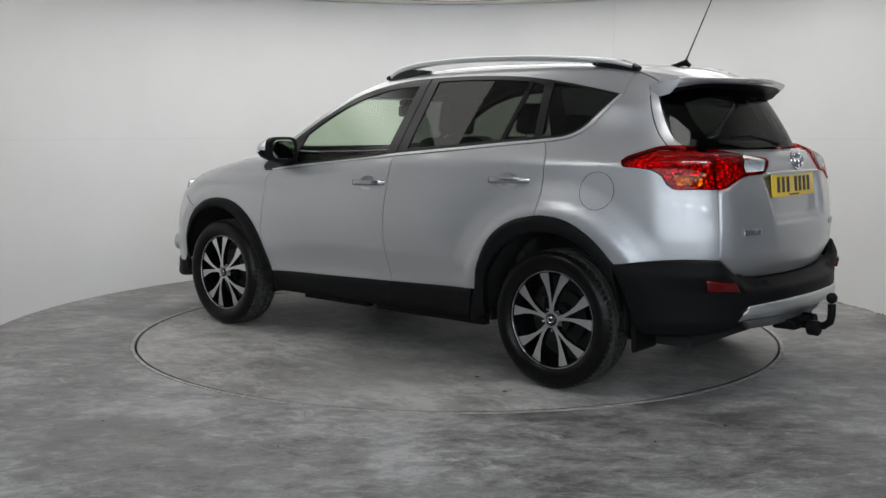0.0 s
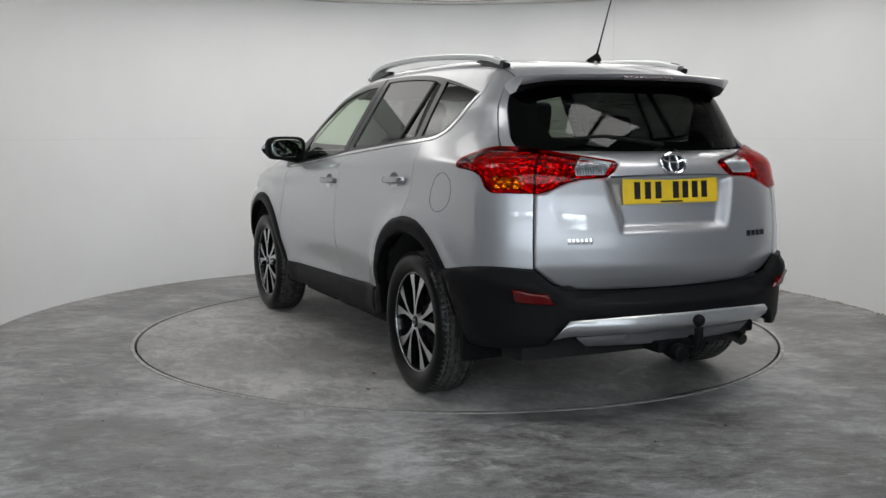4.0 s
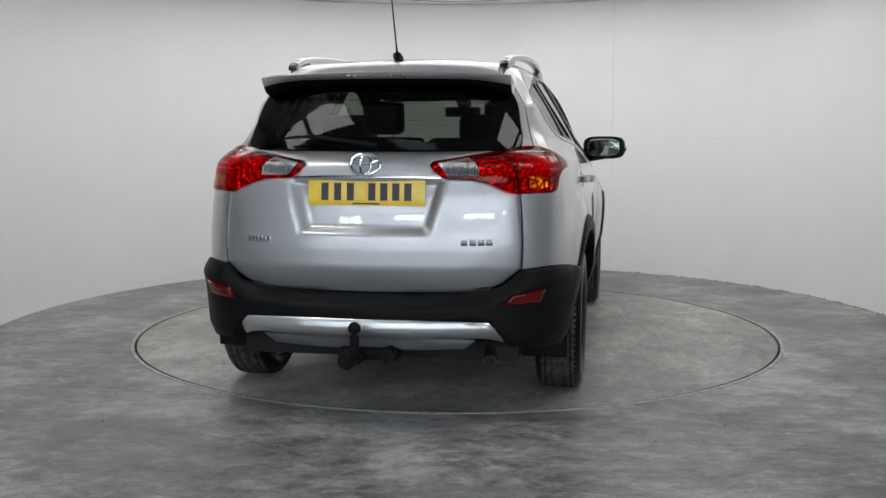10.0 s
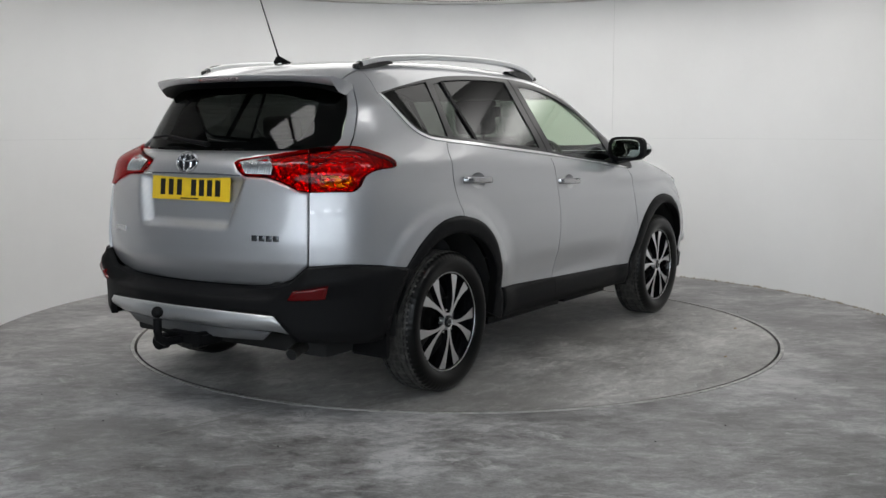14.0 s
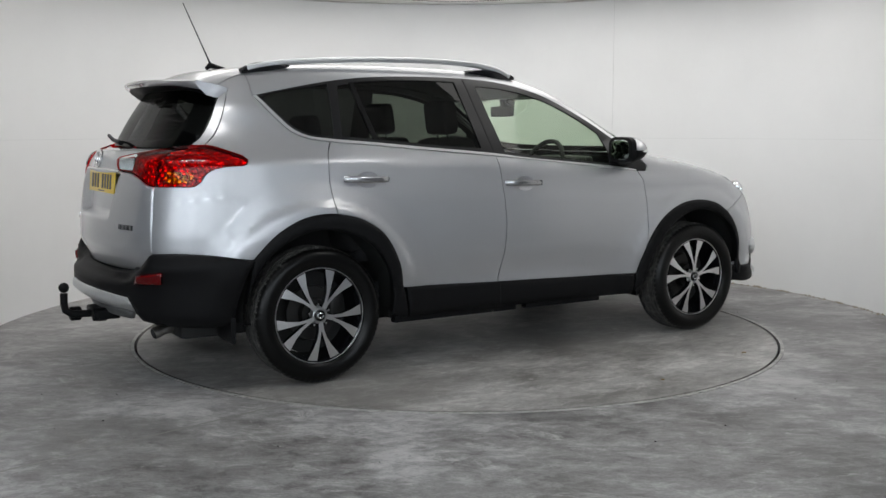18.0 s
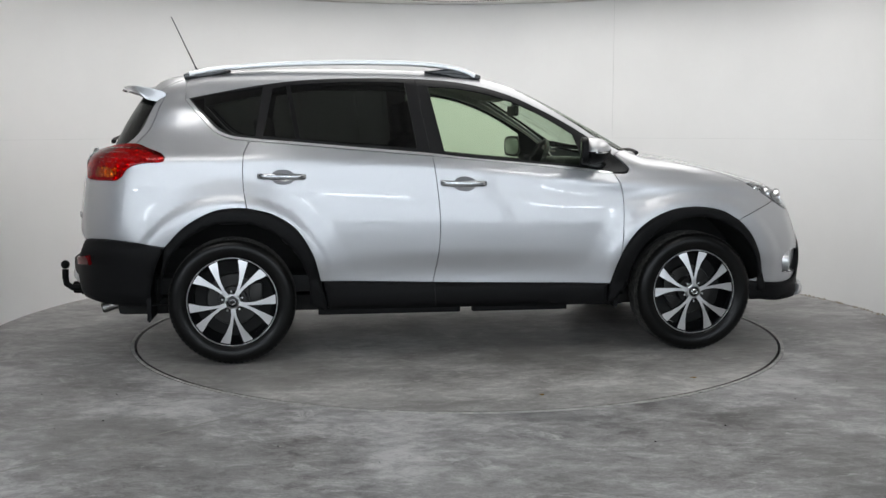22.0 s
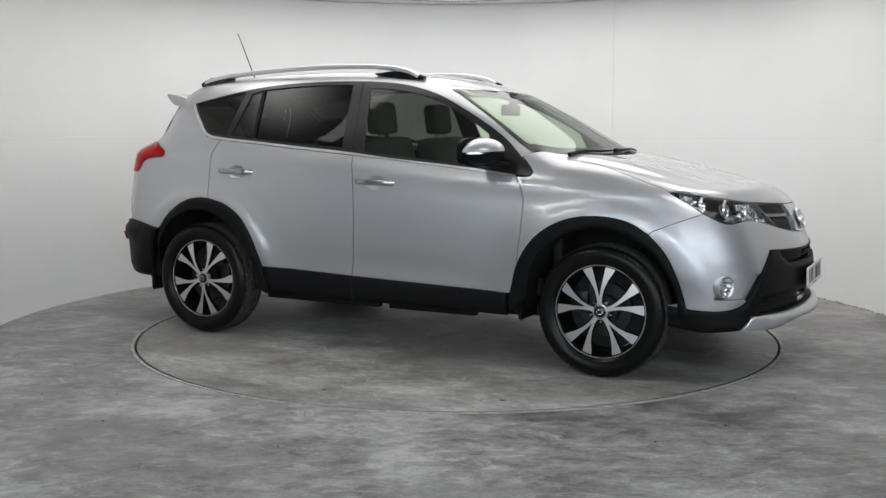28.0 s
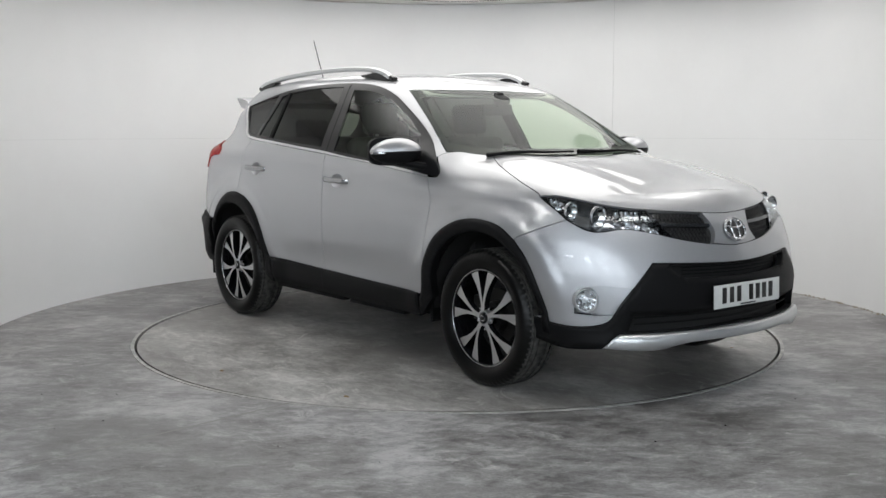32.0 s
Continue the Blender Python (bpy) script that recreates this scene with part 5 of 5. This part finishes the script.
def tyre_mesh():
    half = [(.243, .078), (.25, .094), (.268, .106), (.295, .112), (.318, .109), (.333, .1), (.3435, .088)]
    treads = [(.3475, .078), (.349, .066), (.341, .065), (.341, .057), (.3495, .056), (.35, .034), (.342, .033), (.342, .022), (.35, .021), (.35, .0)]
    prof = half + treads
    prof = prof + [(r, -h) for r, h in prof[-2::-1]]
    n, k = 216, len(prof)
    v, f = [], []
    for i in range(n):
        a = 2 * math.pi * i / n
        for j, (r, h) in enumerate(prof):
            shoulder = abs(h) > .064 and r > .33
            rr = r - (.0032 if shoulder and i % 3 == 0 else 0) - (.003 if not shoulder and r > .348 and i % 4 == 0 else 0)
            v.append((rr * math.cos(a), h, rr * math.sin(a)))
        for j in range(k - 1):
            f.append((i * k + j, i * k + j + 1, (i + 1) % n * k + j + 1, (i + 1) % n * k + j))
    me = bpy.data.meshes.new("tyre")
    me.from_pydata(v, [], f)
    me.shade_smooth()
    me.set_sharp_from_angle(angle=radians(28))
    me.materials.append(RUBBER)
    me.materials.append(DUSTY)
    for p in me.polygons:
        if all(math.hypot(v[i][0], v[i][2]) > .3405 for i in p.vertices):
            p.material_index = 1
    return me


TYRE = tyre_mesh()


def wheel(x, s, turn):
    v, f = lathe([(.236, .074), (.2445, .083), (.2425, .0865), (.237, .084), (.233, .07), (.222, .02), (.215, -.09), (.243, -.1)], 72)
    hub = raw("wheel", v, f, GLOSSY, car, "alloy wheel with five paired spokes, machined silver on black")
    hub.matrix_basis = pose(x, s * .795, .350, 0, 0, 0 if s > 0 else 180)
    t = new("tyre", TYRE)
    t.parent = hub
    tagged(t, "black rubber tyre")
    raw("rim_lip", *lathe([(.2425, .0868), (.2435, .0885), (.2455, .0885), (.2465, .085)], 72), ALLOY, hub)
    for k in range(5):
        for e in (1, -1):
            a = (turn if s > 0 else 180 - turn) + 72 * k
            v, f = spoke(a, e)
            ob = raw("spoke", v, f, GLOSSY, hub)
            ob.data.materials.append(ALLOY)
            for i, p in enumerate(ob.data.polygons):
                if i % 4 == 0:
                    p.material_index = 1
    raw("hub_face", *lathe([(.0, .078), (.03, .08), (.036, .0885), (.041, .087), (.046, .06)], 40), ALLOY, hub)
    raw("centre_cap", *lathe([(.0, .095), (.022, .094), (.0285, .0905), (.029, .08)], 32), GLOSSY, hub)
    raw("cap_ring", *tube([(.017 * math.cos(2 * math.pi * i / 20), .0945, .013 * math.sin(2 * math.pi * i / 20)) for i in range(21)], .002, n=6), CHROME, hub)
    for k in range(5):
        a = radians((turn if s > 0 else 180 - turn) + 36 + 72 * k)
        v, f = lathe([(0, .082), (.006, .082), (.009, .076), (.009, .05)], 6)
        ob = raw("wheel_nut", v, f, CHROME, hub)
        ob.location = (.057 * math.cos(a), -.004, .057 * math.sin(a))
    raw("brake_disc", *lathe([(.04, .03), (.075, .03), (.08, -.012), (.142, -.012), (.145, -.02), (.145, -.03)], 48), DISC_STEEL, hub)
    block("brake_caliper", (.07, .05, .13), (-.125, -.005, .03) if x * s > 0 else (.125, -.005, .03), DISC_STEEL, hub, bevel=.012)
    raw("hub_back", *lathe([(0, -.06), (.215, -.06)], 48), DARK, hub)


for x, s, turn in ((1.33, 1, 80), (-1.33, 1, 93), (1.33, -1, 93), (-1.33, -1, 59)):
    wheel(x, s, turn)

# cabin
def seat(x, y, wide, parent):
    base = block("seat", (.5, wide, .17), (x + .2, y, .66), FABRIC, parent, "charcoal fabric seat with a headrest", bevel=.05, segments=4)
    block("seat_back", (.15, wide, .62), (x - .1, y, .94), FABRIC, base, bevel=.06, turn=(0, -14, 0), segments=4)
    return base


def headrest(x, y, w, h, z, parent):
    block("headrest", (.10, w, h), (x, y, z), FABRIC, parent, bevel=.045, turn=(0, -8, 0), segments=4)
    for e in (-.055, .055):
        raw("headrest_post", *tube([(x + .01, y + e, z - h / 2 + .02), (x + .025, y + e, z - h / 2 - .09)], .006, n=8), DISC_STEEL, parent)


for y in (.375, -.375):
    b = seat(-.10, y, .50, car)
    headrest(-.29, y, .25, .20, 1.365, b)
for y in (.36, -.36):
    b = seat(-.95, y, .62, car)
    headrest(-1.16, y, .24, .14, 1.30, b)
dash = block("dashboard", (.42, 1.36, .28), (.83, 0, .93), TRIM, car, "dark grey dashboard", bevel=.07, segments=4)
block("instrument_hood", (.2, .36, .09), (.66, -.37, 1.085), TRIM, dash, bevel=.035, segments=3)
block("display", (.03, .26, .14), (.60, 0, 1.0), GLOSSY, dash, bevel=.01, turn=(0, -15, 0))
block("shelf", (.35, 1.3, .04), (1.0, 0, 1.05), TRIM, dash, bevel=.015, turn=(0, 4, 0))
steer = raw("steering_wheel", *tube([(0, .185 * math.cos(2 * math.pi * i / 32), .185 * math.sin(2 * math.pi * i / 32)) for i in range(33)], .016, n=10), TRIM, car, "dark three-spoke steering wheel")
steer.matrix_basis = pose(.47, -.37, 1.055, 0, 26, 0)
block("boss", (.06, .15, .11), (.02, 0, 0), TRIM, steer, bevel=.03)
for a in (0, 180, 270):
    block("spoke", (.02, .17, .035), (.01, .09 * math.cos(radians(a)), .09 * math.sin(radians(a))), TRIM, steer, bevel=.008, turn=(a, 0, 0))
rv = block("rear_view_mirror", (.03, .24, .068), (.425, 0, 1.415), TRIM, car, "dark rear-view mirror", bevel=.014, segments=3)
block("mirror_stem", (.04, .05, .09), (.44, 0, 1.475), TRIM, rv, bevel=.01)
block("sensor_housing", (.07, .10, .04), (.465, 0, 1.478), TRIM, rv, bevel=.02, turn=(0, 27, 0))
block("cabin_floor", (2.9, 1.4, .1), (-.35, 0, .42), TRIM, car, bevel=.02)
block("boot_lining", (.75, 1.15, .1), (-1.62, 0, .80), TRIM, car, bevel=.02)
block("parcel_cover", (.62, 1.12, .02), (-1.62, 0, 1.12), TRIM, car, bevel=.008)
block("bulkhead", (.06, 1.4, .55), (1.02, 0, .78), TRIM, car, bevel=.02)
for y in (.33, -.33):
    block("sun_visor", (.16, .38, .015), (.33, y, 1.52), LINING, car, bevel=.006, turn=(0, 22, 0))

# ---- small litter ----
random.seed(5)
leaf_mat = grained(material("dead_leaf", (.25, .14, .03), .8), 40, (.2, .11, .02), (.32, .2, .05))
leaves = []
for x, y, r in ((1.02, -1.52, .018), (.15, -1.75, .012), (-.95, .95, .014), (-1.25, 1.1, .016), (1.5, .9, .01)):
    v = [(0, 0, .006)] + [(r * (1 + .35 * math.sin(3 * k + x)) * math.cos(k * math.pi / 4), r * .6 * math.sin(k * math.pi / 4), .001 + .004 * (k % 2)) for k in range(8)]
    leaf = tagged(raw("dry_leaf", v, [(0, 1 + k, 1 + (k + 1) % 8) for k in range(8)], leaf_mat), "small dry brown leaf lying on the concrete turntable", "leaf", "fallen leaves")
    leaves.append((leaf, x, y))
v, f = [], []
for i in range(150):
    a = radians(random.uniform(-5, 58))
    r, h = 3.035 - abs(random.gauss(0, .015)), random.uniform(.004, .016)
    x, y = MID[0] + r * math.cos(a), MID[1] + r * math.sin(a)
    b = len(v)
    v += [(x - h, y, 0), (x + h * .6, y - h, 0), (x + h, y + h * .8, 0), (x, y, h)]
    f += [(b, b + 1, b + 3), (b + 1, b + 2, b + 3), (b + 2, b, b + 3)]
tagged(raw("wall_crumbs", v, f, grained(material("crumbs", (.3, .25, .17), .9), 60, (.2, .16, .1), (.45, .42, .36))), "crumbs of plaster and dirt along the wall foot", "debris", kind="stuff")
v, f = [], []
for i in range(140):
    a, r = random.uniform(0, 2 * math.pi), random.uniform(.2, 3) ** 1
    h = random.uniform(.0015, .005)
    x, y = r * math.cos(a), r * math.sin(a) - .6
    if math.hypot(x, y) < 2.06 or math.hypot(x, y) > 2.95:
        continue
    b = len(v)
    v += [(x - h, y, .0005), (x + h, y - h, .0005), (x + h, y + h, .0005), (x, y, h)]
    f += [(b, b + 1, b + 3), (b + 1, b + 2, b + 3), (b + 2, b, b + 3)]
tagged(raw("floor_specks", v, f, material("dark_specks", (.04, .038, .035), .9)), "small dark specks of grit on the concrete", "debris", kind="stuff")


def bearing(t):
    """Degrees of the turntable at t seconds."""
    return 139.918 - 5.9554 * t - .00111 * ((t - 16) ** 2 - 85)


def motions():
    walk(turntable, [(t, pose(0, 0, 0, 0, 0, bearing(t))) for t in range(33)])
    for leaf, x, y in leaves:
        walk(leaf, [(t, pose(0, 0, 0, 0, 0, bearing(t)) @ pose(x, y, .0005)) for t in range(33)])
    walk(car, [(t, pose(0, 0, 0, 0, 0, bearing(t)) @ pose(-.053, .018, .002)) for t in range(33)])


motions()
